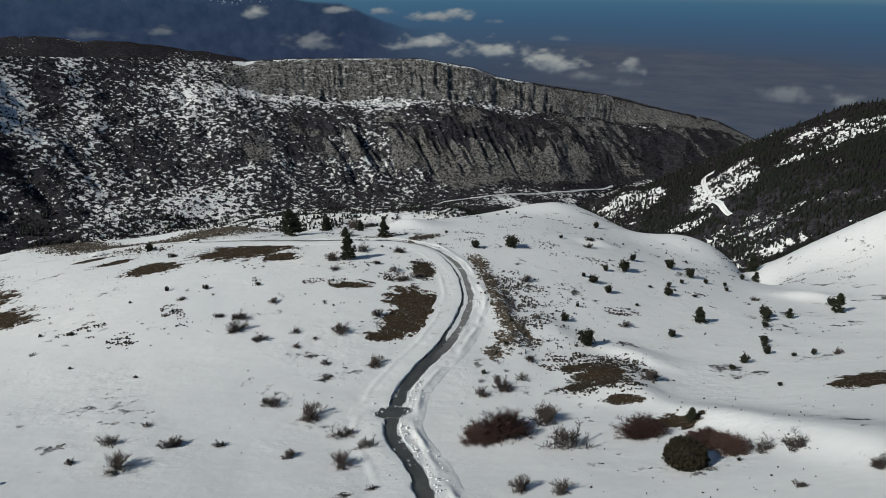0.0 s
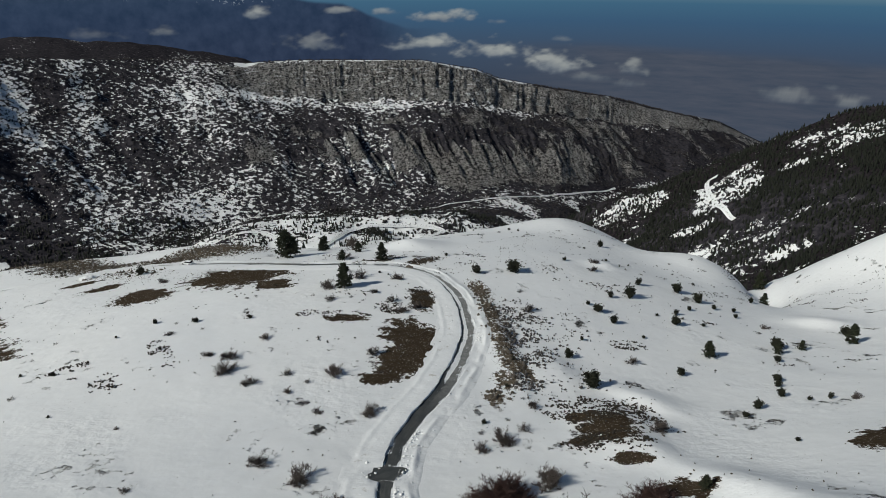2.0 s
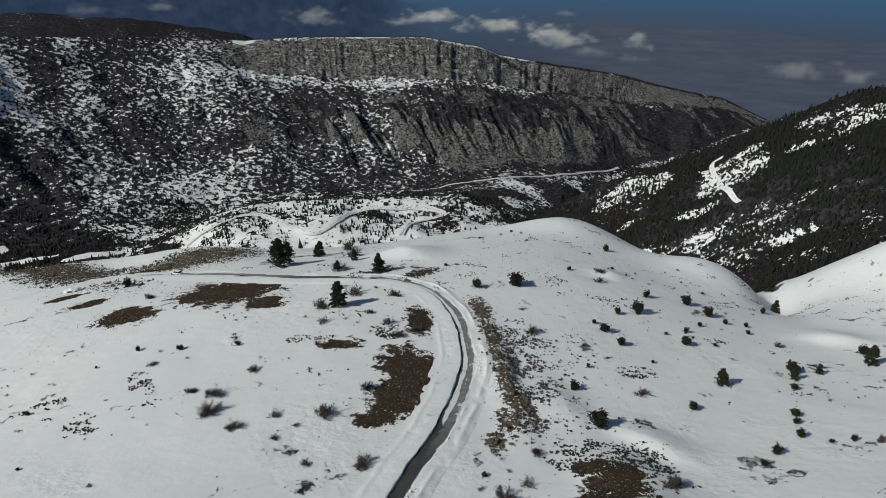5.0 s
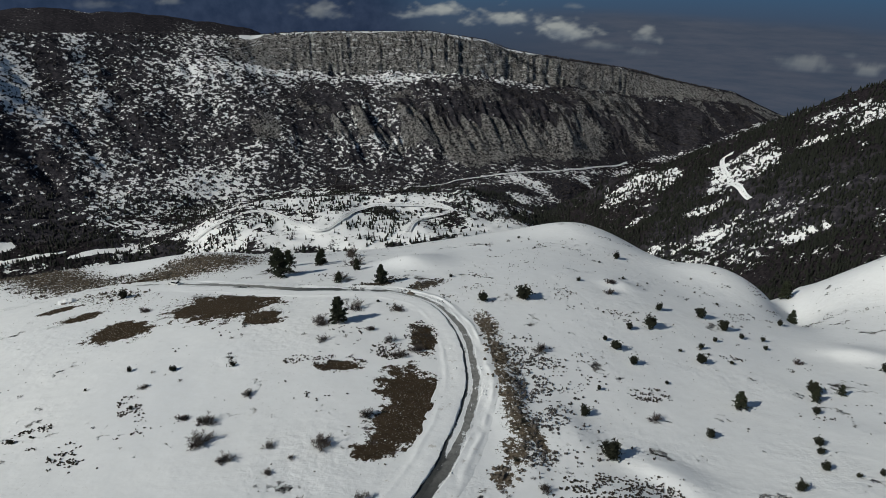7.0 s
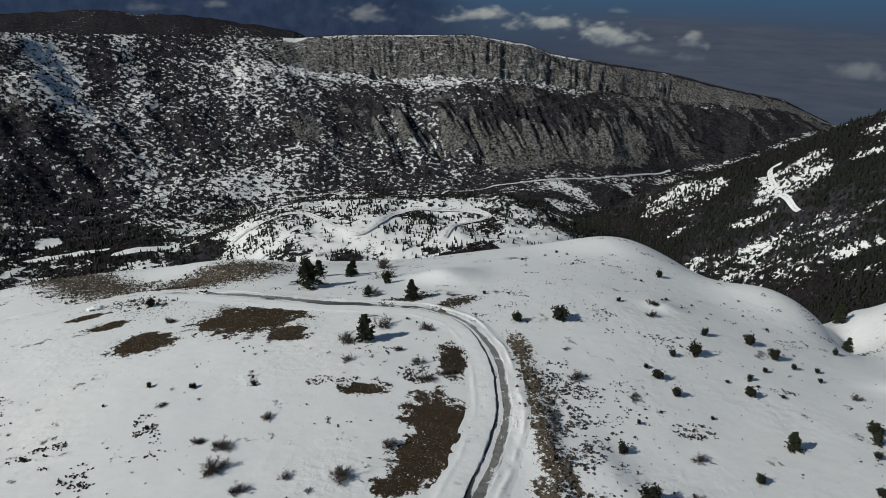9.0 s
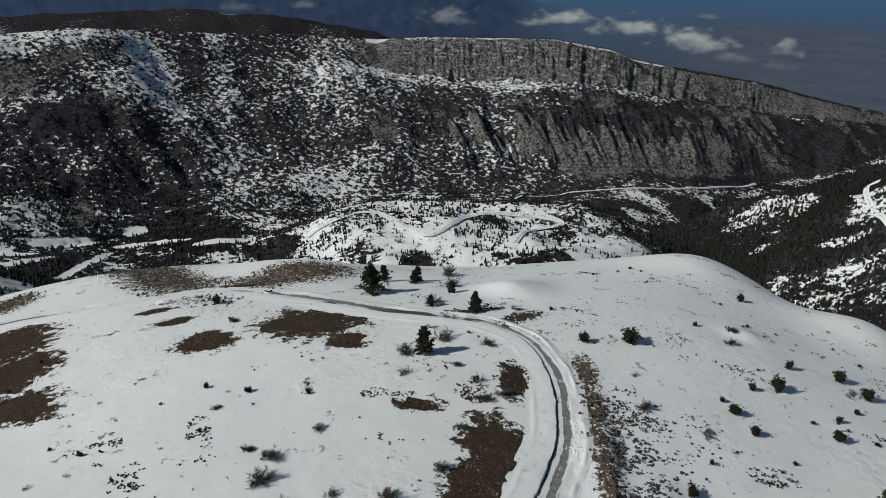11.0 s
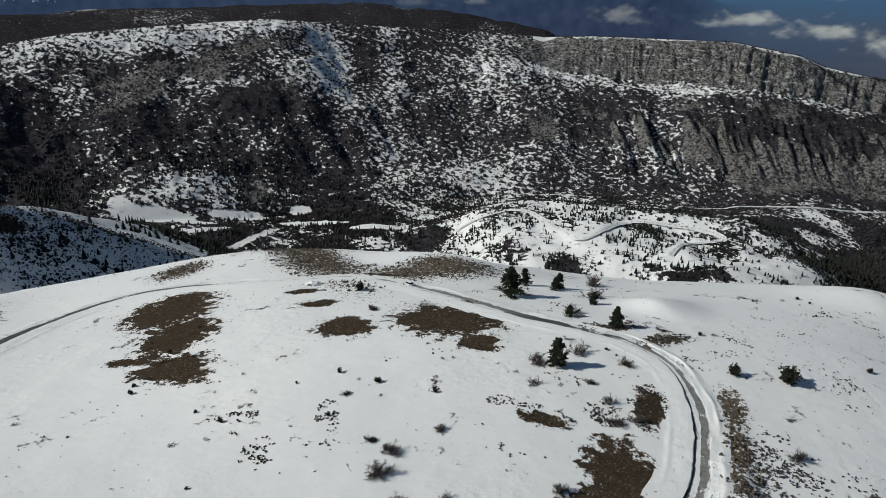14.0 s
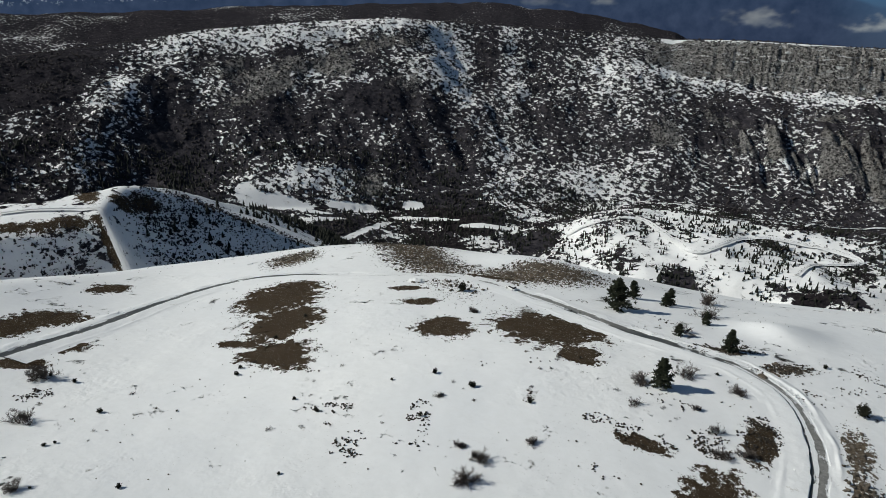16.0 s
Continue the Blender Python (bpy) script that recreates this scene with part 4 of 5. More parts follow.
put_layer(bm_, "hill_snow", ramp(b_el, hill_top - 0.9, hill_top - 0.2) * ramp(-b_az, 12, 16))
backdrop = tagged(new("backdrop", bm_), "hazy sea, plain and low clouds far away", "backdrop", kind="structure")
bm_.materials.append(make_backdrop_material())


# ---- plants: each kind built once, then set out ----
def part(name, bm, mat, parent, label=""):
    m = bpy.data.meshes.new(name)
    bm.to_mesh(m)
    bm.free()
    m.materials.append(mat)
    ob = new(name, m)
    ob.parent = parent
    if label:
        ob["label"] = label
    return ob


def tube(bm, path, r0, r1, n=5):
    rings = []
    for k, p in enumerate(path):
        a = (path[min(k + 1, len(path) - 1)] - path[max(k - 1, 0)]).normalized()
        u = a.orthogonal().normalized()
        w = a.cross(u)
        r = r0 + (r1 - r0) * k / (len(path) - 1)
        rings.append([bm.verts.new(p + (u * math.cos(2 * math.pi * i / n) + w * math.sin(2 * math.pi * i / n)) * r) for i in range(n)])
    for a, b in zip(rings, rings[1:]):
        for i in range(n):
            bm.faces.new((a[i], a[(i + 1) % n], b[(i + 1) % n], b[i]))


def clump(bm, at, size, rng, flat=0.7):
    """A ragged tuft of needles: a bent star of thin blades."""
    for _ in range(7):
        d = Vector((rng.uniform(-1, 1), rng.uniform(-1, 1), rng.uniform(-0.6, 0.9) * flat)).normalized()
        side = d.cross(Vector((rng.uniform(-1, 1), rng.uniform(-1, 1), rng.uniform(-1, 1)))).normalized() * size * 0.42
        tip = at + d * size * rng.uniform(0.7, 1.2)
        bm.faces.new([bm.verts.new(p) for p in (at - side * 0.6, at + side * 0.6, tip + side * 0.35, tip - side * 0.35)])


def pine(seed, spread, full=0.9):
    """A conifer 1 m high: trunk, limbs in whorls, needles in tufts."""
    rng = random.Random(seed)
    root = new("pine_tree")
    bm = bmesh.new()
    lean = Vector((rng.uniform(-0.03, 0.03), rng.uniform(-0.03, 0.03), 0))
    tube(bm, [Vector((0, 0, -0.06)), lean * 0.5 + Vector((0, 0, 0.5)), lean + Vector((0, 0, 0.98))], 0.028, 0.006, 7)
    limbs = bmesh.new()
    crown = bmesh.new()
    z = 0.07
    while z < 0.97:
        reach = spread * (1 - z) ** 0.75 * rng.uniform(0.8, 1.15) + 0.02
        for k in range(rng.randint(7, 9)):
            if rng.random() > full:
                continue
            a = rng.uniform(0, 2 * math.pi)
            d = Vector((math.cos(a), math.sin(a), rng.uniform(-0.1, 0.35)))
            start, length = lean * z + Vector((0, 0, z)), reach * rng.uniform(0.65, 1.15)
            tube(limbs, [start, start + d * length * 0.5 + Vector((0, 0, 0.01)), start + d * length], 0.008, 0.003, 3)
            for j in range(5):
                q = rng.uniform(0.25, 1.0)
                clump(crown, start + d * length * q + Vector((rng.uniform(-1, 1), rng.uniform(-1, 1), rng.uniform(-0.6, 0.8))) * 0.035, rng.uniform(0.05, 0.085), rng)
        z += rng.uniform(0.045, 0.075)
    part("trunk", bm, BARK_MAT, root)
    part("branchwork", limbs, BARK_MAT, root)
    part("crown", crown, NEEDLE_MAT, root)
    return root


def spike(bm, a, b, r, n=3):
    """A twig: a slim cone, or one blade where n is 1."""
    u = (b - a).orthogonal().normalized() * r
    w = u.cross((b - a).normalized())
    if n == 1:
        bm.faces.new([bm.verts.new(p) for p in (a - u, a + u, b)])
        return
    base = [bm.verts.new(a + u * math.cos(2.0944 * i) + w * math.sin(2.0944 * i)) for i in range(3)]
    tip = bm.verts.new(b)
    for i in range(3):
        bm.faces.new((base[i], base[(i + 1) % 3], tip))


def juniper(seed, tufts=40, fine=1.0, ball=False, mat=None):
    """A low evergreen bush 1 m across: short stems and a dense, uneven head of tufts."""
    rng = random.Random(seed)
    root = new("juniper_bush")
    stems, crown = bmesh.new(), bmesh.new()
    for k in range(9):
        a, out = rng.uniform(0, 2 * math.pi), rng.uniform(0.1, 0.36)
        tip = Vector((math.cos(a) * out, math.sin(a) * out, rng.uniform(0.35, 0.75)))
        tube(stems, [Vector((0, 0, -0.08)), tip * 0.5 + Vector((0, 0, 0.02)), tip], 0.022, 0.006, 4)
        for j in range(tufts):
            p = tip * rng.uniform(0.35, 1.05) + Vector((rng.gauss(0, 0.11), rng.gauss(0, 0.11), rng.gauss(0, 0.10)))
            if ball:
                d = Vector((rng.gauss(0, 1), rng.gauss(0, 1), rng.gauss(0, 0.8))).normalized()
                d *= rng.uniform(0.75, 1.0) * (1 + 0.18 * noise.noise(d * 2.2 + Vector((seed, 0, 0))))
                p = Vector((d.x * 0.46, d.y * 0.46, 0.34 + d.z * 0.40))
            p.z = max(p.z, 0.05)
            clump(crown, p, rng.uniform(0.07, 0.12) * fine, rng, 1.0)
    part("stem", stems, BARK_MAT, root)
    part("crown", crown, mat or JUNIPER_MAT, root)
    return root


def dry_shrub(seed, mat, dense, fork=22):
    """A leafless shrub 1 m across: many stems from one stool, forked into a rounded haze of fine twigs."""
    rng = random.Random(seed)
    root = new("dry_shrub")
    stems, twigs = bmesh.new(), bmesh.new()
    lobes = [(rng.uniform(-0.34, 0.34), rng.uniform(-0.26, 0.26), rng.uniform(0.55, 1.15)) for _ in range(5)]
    for k in range(dense):
        bx, by, big = rng.choice(lobes)
        a, tilt = rng.uniform(0, 2 * math.pi), 1.35 * math.sqrt(rng.random())
        d = Vector((math.cos(a) * math.sin(tilt), math.sin(a) * math.sin(tilt), math.cos(tilt) * 0.85 + 0.08))
        base = Vector((bx * 0.6, by * 0.6, -0.05))
        length = rng.uniform(0.24, 0.46) * big
        bend = Vector((rng.uniform(-1, 1), rng.uniform(-1, 1), rng.uniform(0, 1))) * 0.05
        mid, end = base + d * length * 0.5 + bend, base + d * length
        tube(stems, [base, mid, end], 0.007, 0.003, 3)
        for j in range(fork):
            q = 1 - 0.75 * rng.random() ** 1.3
            p = base + d * length * q + bend * (1 - abs(2 * q - 1))
            e = (d * 0.7 + Vector((rng.uniform(-1, 1), rng.uniform(-1, 1), rng.uniform(-0.5, 0.9)))).normalized() * rng.uniform(0.07, 0.17)
            spike(twigs, p, p + e, 0.0046)
            for _ in range(3):
                p2 = p + e * rng.uniform(0.3, 0.9)
                e2 = (e.normalized() + Vector((rng.uniform(-1, 1), rng.uniform(-1, 1), rng.uniform(-0.5, 1))) * 0.9).normalized() * rng.uniform(0.04, 0.09)
                spike(twigs, p2, p2 + e2, 0.0050, 1)
    part("stem", stems, mat, root)
    part("branchwork", twigs, mat, root)
    return root


def lay(x, y):
    return float(land(np.array([x], float), np.array([y], float))[0])


def set_out(models, places, label, category, group, tall=(0.7, 1.0), least=0.8, drop=0.0, shape=None):
    """Copies of the models at (x, y, width in metres), turned and sized a little differently."""
    rng = random.Random(len(places) * 7 + len(group))
    for x, y, wide in places:
        if wide < least:
            continue
        s = wide * rng.uniform(0.95, 1.1)
        ob = copy_thing(rng.choice(models), Matrix.Translation((x, y, lay(x, y) - drop)) @ Matrix.Rotation(rng.uniform(0, 6.28), 4, "Z"))
        ob.scale = (s, s, s * rng.uniform(*tall)) if shape is None else (s * shape, s * shape, s)
        tagged(ob, label, category, group)


def discard(models):
    for ob in models:
        for o in [*ob.children_recursive, ob]:
            bpy.data.objects.remove(o)


PINES = [(-19.9, 217.4, 6.2), (-27.6, 185, 7.3), (-54.8, 232.2, 10.0), (-57.4, 254.8, 6.5), (-45.7, 256.7, 5.5), (-30.3, 237.6, 4), (-46, 252.1, 4.8), (124.2, 249.2, 5.3), (143.2, 293, 8.5), (-33.3, 219.7, 3.6), (37.9, 87.9, 2.2), (114.1, 177.9, 5.4), (87.8, 166.6, 3.2), (96.6, 171.2, 3.0), (66.9, 159.8, 4.3)]
JUNIPERS = [(44, 183.5, 3.3), (46.9, 176.4, 2.4), (57.4, 200.2, 3.7), (64.3, 215.3, 2.5), (77.9, 216.7, 3.4), (82.6, 209.8, 3.3), (86.1, 205.2, 1.8), (66.3, 183, 3.2), (69.2, 191.8, 1.7), (50.7, 196.6, 2), (90.1, 171.7, 4.1), (84.5, 159.8, 2.1), (71.7, 132.9, 2), (74.6, 140, 1.8), (29.9, 149.6, 2.5), (32, 134.2, 4.1), (41.9, 187.6, 1.5), (75, 184.7, 1.3)]
JUNIPERS_SMALL = [(-47.5, 160.7, 1.1), (-71, 160.5, 1.4), (-60.7, 159.7, 1.7), (22.1, 208.1, 5.3), (10.4, 203.8, 3.2), (1.1, 224.2, 1.4), (42, 229, 1.8), (63, 266.8, 2.6), (75.8, 199.1, 1.7), (90.6, 199.1, 1.4), (52.8, 168.2, 1.1), (35.1, 161.4, 1.1), (108, 226.9, 2.1), (93, 206.1, 1.5), (-99.6, 216.5, 3.5), (117.7, 186.9, 3.6), (63.1, 125.2, 2.1), (75.9, 129.6, 1.2)]
JUNIPERS_LOW = [(30.1, 69.6, 5.9), (76.5, 143.9, 2.4), (58.6, 120.3, 1.5), (54.7, 145.2, 2.6), (80.2, 129.7, 1.4), (60.5, 105.5, 0.9), (67.5, 160.3, 2.5)]
DRY_NEAR = [(-48.9, 82.4, 4), (-43.5, 73.6, 5.5), (-46.1, 88.9, 2.3), (-39.4, 81.5, 3.8), (-21.4, 92.8, 5.6), (-29.1, 96.7, 4.2), (-21.4, 78.1, 2.5), (-15.3, 86.6, 5.2), (-11.1, 81.4, 4.3), (-13.6, 74.9, 4.2), (10.5, 107.4, 5.8), (7.5, 104, 3.5), (16.6, 91.3, 6.3), (17.5, 80.7, 7.1), (9.5, 65.5, 4.2), (14.3, 63.9, 3.7), (40.7, 71.7, 4.6), (43, 68.5, 4.2), (15.2, 112.2, 3.5), (39.1, 111.2, 4.7), (-13.2, 116.4, 4.7)]
DRY_SLOPE = [(-22.9, 131.9, 4.9), (-44, 132.1, 5.4), (-38.3, 125.8, 3.9), (-51.2, 139.4, 3.2), (-8.8, 67.9, 1.9), (-32.3, 82.1, 2.2), (-22.4, 115.9, 2.8), (-30, 123.5, 2.3), (37.2, 57.3, 2), (84.6, 128.5, 2.9), (96.6, 191.2, 4), (22.7, 176.3, 4.7), (49.7, 221.3, 4.2), (-64.6, 152.8, 2.8), (-57, 109.5, 1.3), (45.7, 58, 2.7), (-51.2, 76.2, 1.7), (18.1, 122.1, 2.9)]
DRY_BEND = [(-10.8, 167.1, 4.5), (-13.5, 174.7, 4.1), (-15, 141.9, 4.4), (-46.1, 137.6, 4.9), (-85.2, 199.4, 3.7), (-13.7, 194.6, 4.5), (-19, 180.5, 2.7), (52, 229.5, 4.3), (-31.8, 131, 2.8), (-40.4, 148.4, 3.2), (-26.9, 127.6, 1.8), (44.3, 150.2, 4.3)]
DRY_GROVE = [(-32.5, 247.9, 10), (-32.9, 224.3, 5.9), (-24.6, 194.4, 5.9), (-31.2, 184.2, 6.1), (-147.9, 112.4, 8.3), (-128, 98.6, 6.2), (-102, 86.1, 4.2), (-29.6, 174.2, 3.7), (-6.9, 170.6, 4.5), (-37.8, 272.3, 7.7)]
RED_SHRUBS = [(9, 86.8, 9), (5.6, 84.2, 6.2), (36.8, 76.6, 7.5), (37.6, 72.8, 5.1), (29.4, 84.2, 7.2)]
pines = [pine(3, 0.40), pine(4, 0.46), pine(5, 0.43, 0.8)]
set_out(pines, PINES, "dark green pine standing alone in the snow", "tree", "pines on the slope", least=1.0, shape=1.0)
junipers = [juniper(11), juniper(12), juniper(13)]
set_out(junipers, JUNIPERS + JUNIPERS_SMALL, "low dark evergreen juniper bush in the snow", "bush", "junipers on the slope", (0.75, 1.15))
balls = [juniper(14, 190, 0.48, True, BALL_MAT)]
set_out(junipers, JUNIPERS_LOW[1:], "low dark evergreen juniper bush in the snow", "bush", "junipers on the slope", (0.7, 1.0))
set_out(balls, JUNIPERS_LOW[:1], "broad dark juniper bush among bare shrubs", "bush", "junipers on the slope", (0.8, 0.9))
shrubs = [dry_shrub(21, TWIG_MAT, 34, 17), dry_shrub(22, TWIG_MAT, 42, 18), dry_shrub(23, TWIG_MAT, 26, 16), dry_shrub(24, TWIG_MAT, 30, 20), dry_shrub(25, TWIG_MAT, 38, 15)]
set_out(shrubs, DRY_NEAR + DRY_SLOPE, "leafless brown shrub rising from the snow", "shrub", "bare shrubs", (0.8, 1.3))
set_out(shrubs, DRY_BEND + DRY_GROVE, "bare grey-brown shrub beside the road bend", "shrub", "bare shrubs", (0.85, 1.35))
reds = [dry_shrub(31, RED_TWIG_MAT, 190), dry_shrub(32, RED_TWIG_MAT, 160)]
set_out(reds, RED_SHRUBS, "dense reddish-brown leafless thicket in the snow", "shrub", "red thickets", (0.65, 0.8))

# small shrubs and seedlings strewn over the slopes
rng = random.Random(5)
tiny = []
while len(tiny) < 210:
    a, r = radians(rng.uniform(-58, 30)), 60 + 230 * math.sqrt(rng.random())
    x, y = r * math.sin(a), r * math.cos(a)
    if y < 60 or np.min(np.hypot(ROAD_LINE[:, 0] - x, ROAD_LINE[:, 1] - y)) < 8:
        continue
    if value_noise(np.array([x / 34.0]), np.array([y / 34.0]), 97)[0] < 0.47:
        continue
    tiny.append((x, y, rng.uniform(0.8, 2.0)))
sprigs = [dry_shrub(41, TWIG_MAT, 20, 9), dry_shrub(42, TWIG_MAT, 26, 9)]
seedlings = [juniper(43, 9, 1.5), juniper(44, 11, 1.4)]
set_out(sprigs, [p for k, p in enumerate(tiny) if k % 3], "small bare shrub poking out of the snow", "shrub", "small bare shrubs", (0.6, 0.9), 0.5)
set_out(seedlings, [(x, y, w * 0.7) for x, y, w in tiny[::3]], "tiny evergreen seedling bush in the snow", "bush", "small junipers", (0.6, 0.9), 0.4)
discard(pines + junipers + balls + shrubs + reds + sprigs + seedlings)


def boulder(seed):
    bm = bmesh.new()
    bmesh.ops.create_icosphere(bm, subdivisions=3, radius=0.5)
    off = Vector((seed * 3.1, seed * 1.7, 0))
    for v in bm.verts:
        d = v.co.normalized()
        cut = min(1.0, 0.30 / max(abs(d.dot(Vector((0.3, 0.8, 0.5)).normalized())), 0.01), 0.27 / max(abs(d.z), 0.01))
        v.co = d * 0.5 * (0.55 + 0.45 * cut + 0.30 * noise.noise(d * 1.6 + off) + 0.10 * noise.noise(d * 5 + off))
        v.co.z *= 0.75
    m = bpy.data.meshes.new("boulder")
    bm.to_mesh(m)
    bm.free()
    m.materials.append(ROCK_MAT)
    return new("boulder", m)


rocks = [boulder(1), boulder(2), boulder(3), boulder(4)]
rng = random.Random(77)
spots = []
while len(spots) < 70:
    cx, cy, a, b, turn = rng.choice(STONY[:12])
    u, w = rng.gauss(0, 0.6), rng.gauss(0, 0.6)
    x, y = cx + a * u * math.cos(radians(turn)) - b * w * math.sin(radians(turn)), cy + a * u * math.sin(radians(turn)) + b * w * math.cos(radians(turn))
    if np.min(np.hypot(ROAD_LINE[:, 0] - x, ROAD_LINE[:, 1] - y)) > 4.5:
        spots.append((x, y, 0.45 + 0.9 * rng.random() ** 2))
set_out(rocks, spots, "rough limestone boulder lying in the snow", "rock", "boulders by the road", (0.8, 1.1), 0.3)
discard(rocks)


# ---- far woods, scrub, stones and grass: past counting ----
def strewn(name, verts, faces, at, size, height, mat, label, category, jitter=0.25, seed=1):
    g = np.random.RandomState(seed)
    n, k = len(at), len(verts)
    turn = g.uniform(0, 6.28, n)
    v = np.array(verts, float)[None] * np.stack([size, size, height], 1)[:, None] * (1 + jitter * g.uniform(-1, 1, (n, k, 3)))
    c, s = np.cos(turn)[:, None], np.sin(turn)[:, None]
    V = np.stack([v[..., 0] * c - v[..., 1] * s, v[..., 0] * s + v[..., 1] * c, v[..., 2]], -1) + at[:, None]
    F = (np.array(faces)[None] + (np.arange(n) * k)[:, None, None]).reshape(-1, 3)
    m = bpy.data.meshes.new(name)
    m.vertices.add(n * k)
    m.vertices.foreach_set("co", V.astype(np.float32).ravel())
    m.loops.add(F.size)
    m.loops.foreach_set("vertex_index", F.astype(np.int32).ravel())
    m.polygons.add(len(F))
    m.polygons.foreach_set("loop_start", np.arange(0, F.size, 3, dtype=np.int32))
    m.update(calc_edges=True)
    m.materials.append(mat)
    return tagged(new(name, m), label, category, kind="stuff")


def cone_tree():
    v, f = [], []
    for base, top, r in ((0.05, 0.62, 0.5), (0.38, 1.0, 0.34)):
        k = len(v)
        v += [(r * math.cos(i * 1.2566), r * math.sin(i * 1.2566), base) for i in range(5)] + [(0, 0, top)]
        f += [(k + i, k + (i + 1) % 5, k + 5) for i in range(5)]
    return v, f


LUMP = [(0.5, 0, 0.2), (0.1, 0.5, 0.25), (-0.5, 0.1, 0.2), (-0.1, -0.5, 0.25), (0.05, 0.05, 1.0), (0.3, 0.3, 0.75), (-0.3, -0.25, 0.7), (0, 0, -0.3)]
LUMP_F = [(0, 1, 5), (1, 4, 5), (0, 5, 4), (1, 2, 4), (2, 6, 4), (2, 3, 6), (3, 4, 6), (3, 0, 4), (0, 3, 7), (1, 0, 7), (2, 1, 7), (3, 2, 7)]
g = np.random.RandomState(9)


def draw(n, a0, a1, r0, r1, want):
    a, r = np.radians(g.uniform(a0, a1, n)), np.sqrt(g.uniform(r0**2, r1**2, n))
    x, y = r * np.sin(a), r * np.cos(a)
    keep = g.uniform(0, 1, n) < want(x, y)
    x, y = x[keep], y[keep]
    return np.stack([x, y, land(x, y)], 1)


clear = lambda x, y: ramp(np.minimum.reduce([off_road(x, y, smooth_line(p, 8.0), 40.0) for p, _, _ in valley_roads]), 8, 18) * (1 - field_share(x, y))
patchy = lambda x, y: np.clip(scrub_shade_share(x, y) * 1.3 - 0.2, 0.16 + 0.14 * (x > 180), 1) ** 1.5 * np.clip(value_noise(x / 45, y / 45, 99) * 1.7 - 0.25, 0.03, 1) * clear(x, y)
steep = lambda x, y: (1 - field_share(x, y)) * np.clip(0.16 + 0.70 * scrub_shade_share(x, y) - 0.25 * rock_share(x, y), 0.02, 1) * np.clip(value_noise(x / 30, y / 30, 101) * 1.6 - 0.2, 0.05, 1)
v, f = cone_tree()
at = draw(44000, -72, 34, 340, 1380, patchy)
strewn("valley_forest", v, f, at, g.uniform(2.6, 5.0, len(at)), g.uniform(4.5, 10.0, len(at)), FOREST_MAT, "dark conifer wood along the valley floor", "forest", 0.12)
at = draw(30000, 7, 36, 860, 1310, lambda x, y: (0.11 + 0.5 * scrub_shade_share(x, y) ** 2) * clear(x, y) * np.clip(value_noise(x / 26, y / 26, 113) * 1.8 - 0.3, 0.05, 1))
strewn("flank_forest", v, f, at, g.uniform(2.2, 4.8, len(at)), g.uniform(3.5, 8.5, len(at)), FOREST_MAT, "dark conifers dotted over the snowy flank", "forest", 0.14, 7)
at = draw(5200, -24, 11, 860, 1150, lambda x, y: (0.07 + 0.93 * ramp(value_noise(x / 50, y / 50, 105) * value_noise(x / 18, y / 18, 106), 0.28, 0.42)) * clear(x, y))
strewn("spur_pines", v, f, at, g.uniform(2.0, 4.4, len(at)), g.uniform(2.5, 8.0, len(at)), FOREST_MAT, "scattered young pines on the snowy spur", "forest", 0.12, 2)
at = draw(120000, -72, 25, 1080, 2700, steep)
strewn("ridge_scrub", LUMP, LUMP_F, at, g.uniform(2.4, 6.5, len(at)), g.uniform(1.5, 4.4, len(at)), SCRUB_MAT, "dark scrub dotted over the far ridge", "scrub", 0.3, 3)
at = draw(85000, -72, -36, 370, 640, lambda x, y: (0.22 + 0.85 * ramp(value_noise(x / 40, y / 40, 109), 0.35, 0.75)) * clear(x, y) * (land(x, y) < -99) * ramp(x, -480, -380))
strewn("knoll_scrub", LUMP, LUMP_F, at, 0.7 + 2.6 * g.uniform(0, 1, len(at)) ** 3, 0.5 + 1.9 * g.uniform(0, 1, len(at)) ** 3, SCRUB_MAT, "dark low scrub on the shaded flank", "scrub", 0.3, 14)
on_stones = lambda x, y: ramp(patches(x, y, STONY), 0.35, 0.7) * ramp(off_road(x, y, ROAD_LINE, 8.0), 3.0, 4.0)
at = draw(60000, -62, 20, 60, 320, lambda x, y: on_stones(x, y) * 0.75 * np.clip(value_noise(x / 2.2, y / 1.5, 119) * 2.4 - 0.4, 0.05, 1))
strewn("rubble", LUMP, LUMP_F, at, 0.25 + 1.1 * g.uniform(0, 1, len(at)) ** 2, 0.2 + 0.6 * g.uniform(0, 1, len(at)) ** 2, ROCK_MAT, "loose limestone rubble beside the road", "stones", 0.35, 4)
on_earth = lambda x, y: ramp(patches(x, y, EARTH, EARTH_SMALL, STONY), 0.15, 0.4) * ramp(off_road(x, y, ROAD_LINE, 8.0), 3.0, 4.0)
at = draw(60000, -66, 34, 60, 320, lambda x, y: on_earth(x, y) * 0.22)
strewn("grass_tufts", LUMP, LUMP_F, at, g.uniform(0.16, 0.5, len(at)), g.uniform(0.08, 0.25, len(at)), TUFT_MAT, "dry grass and heather tufts on bare earth", "grass", 0.4, 6)
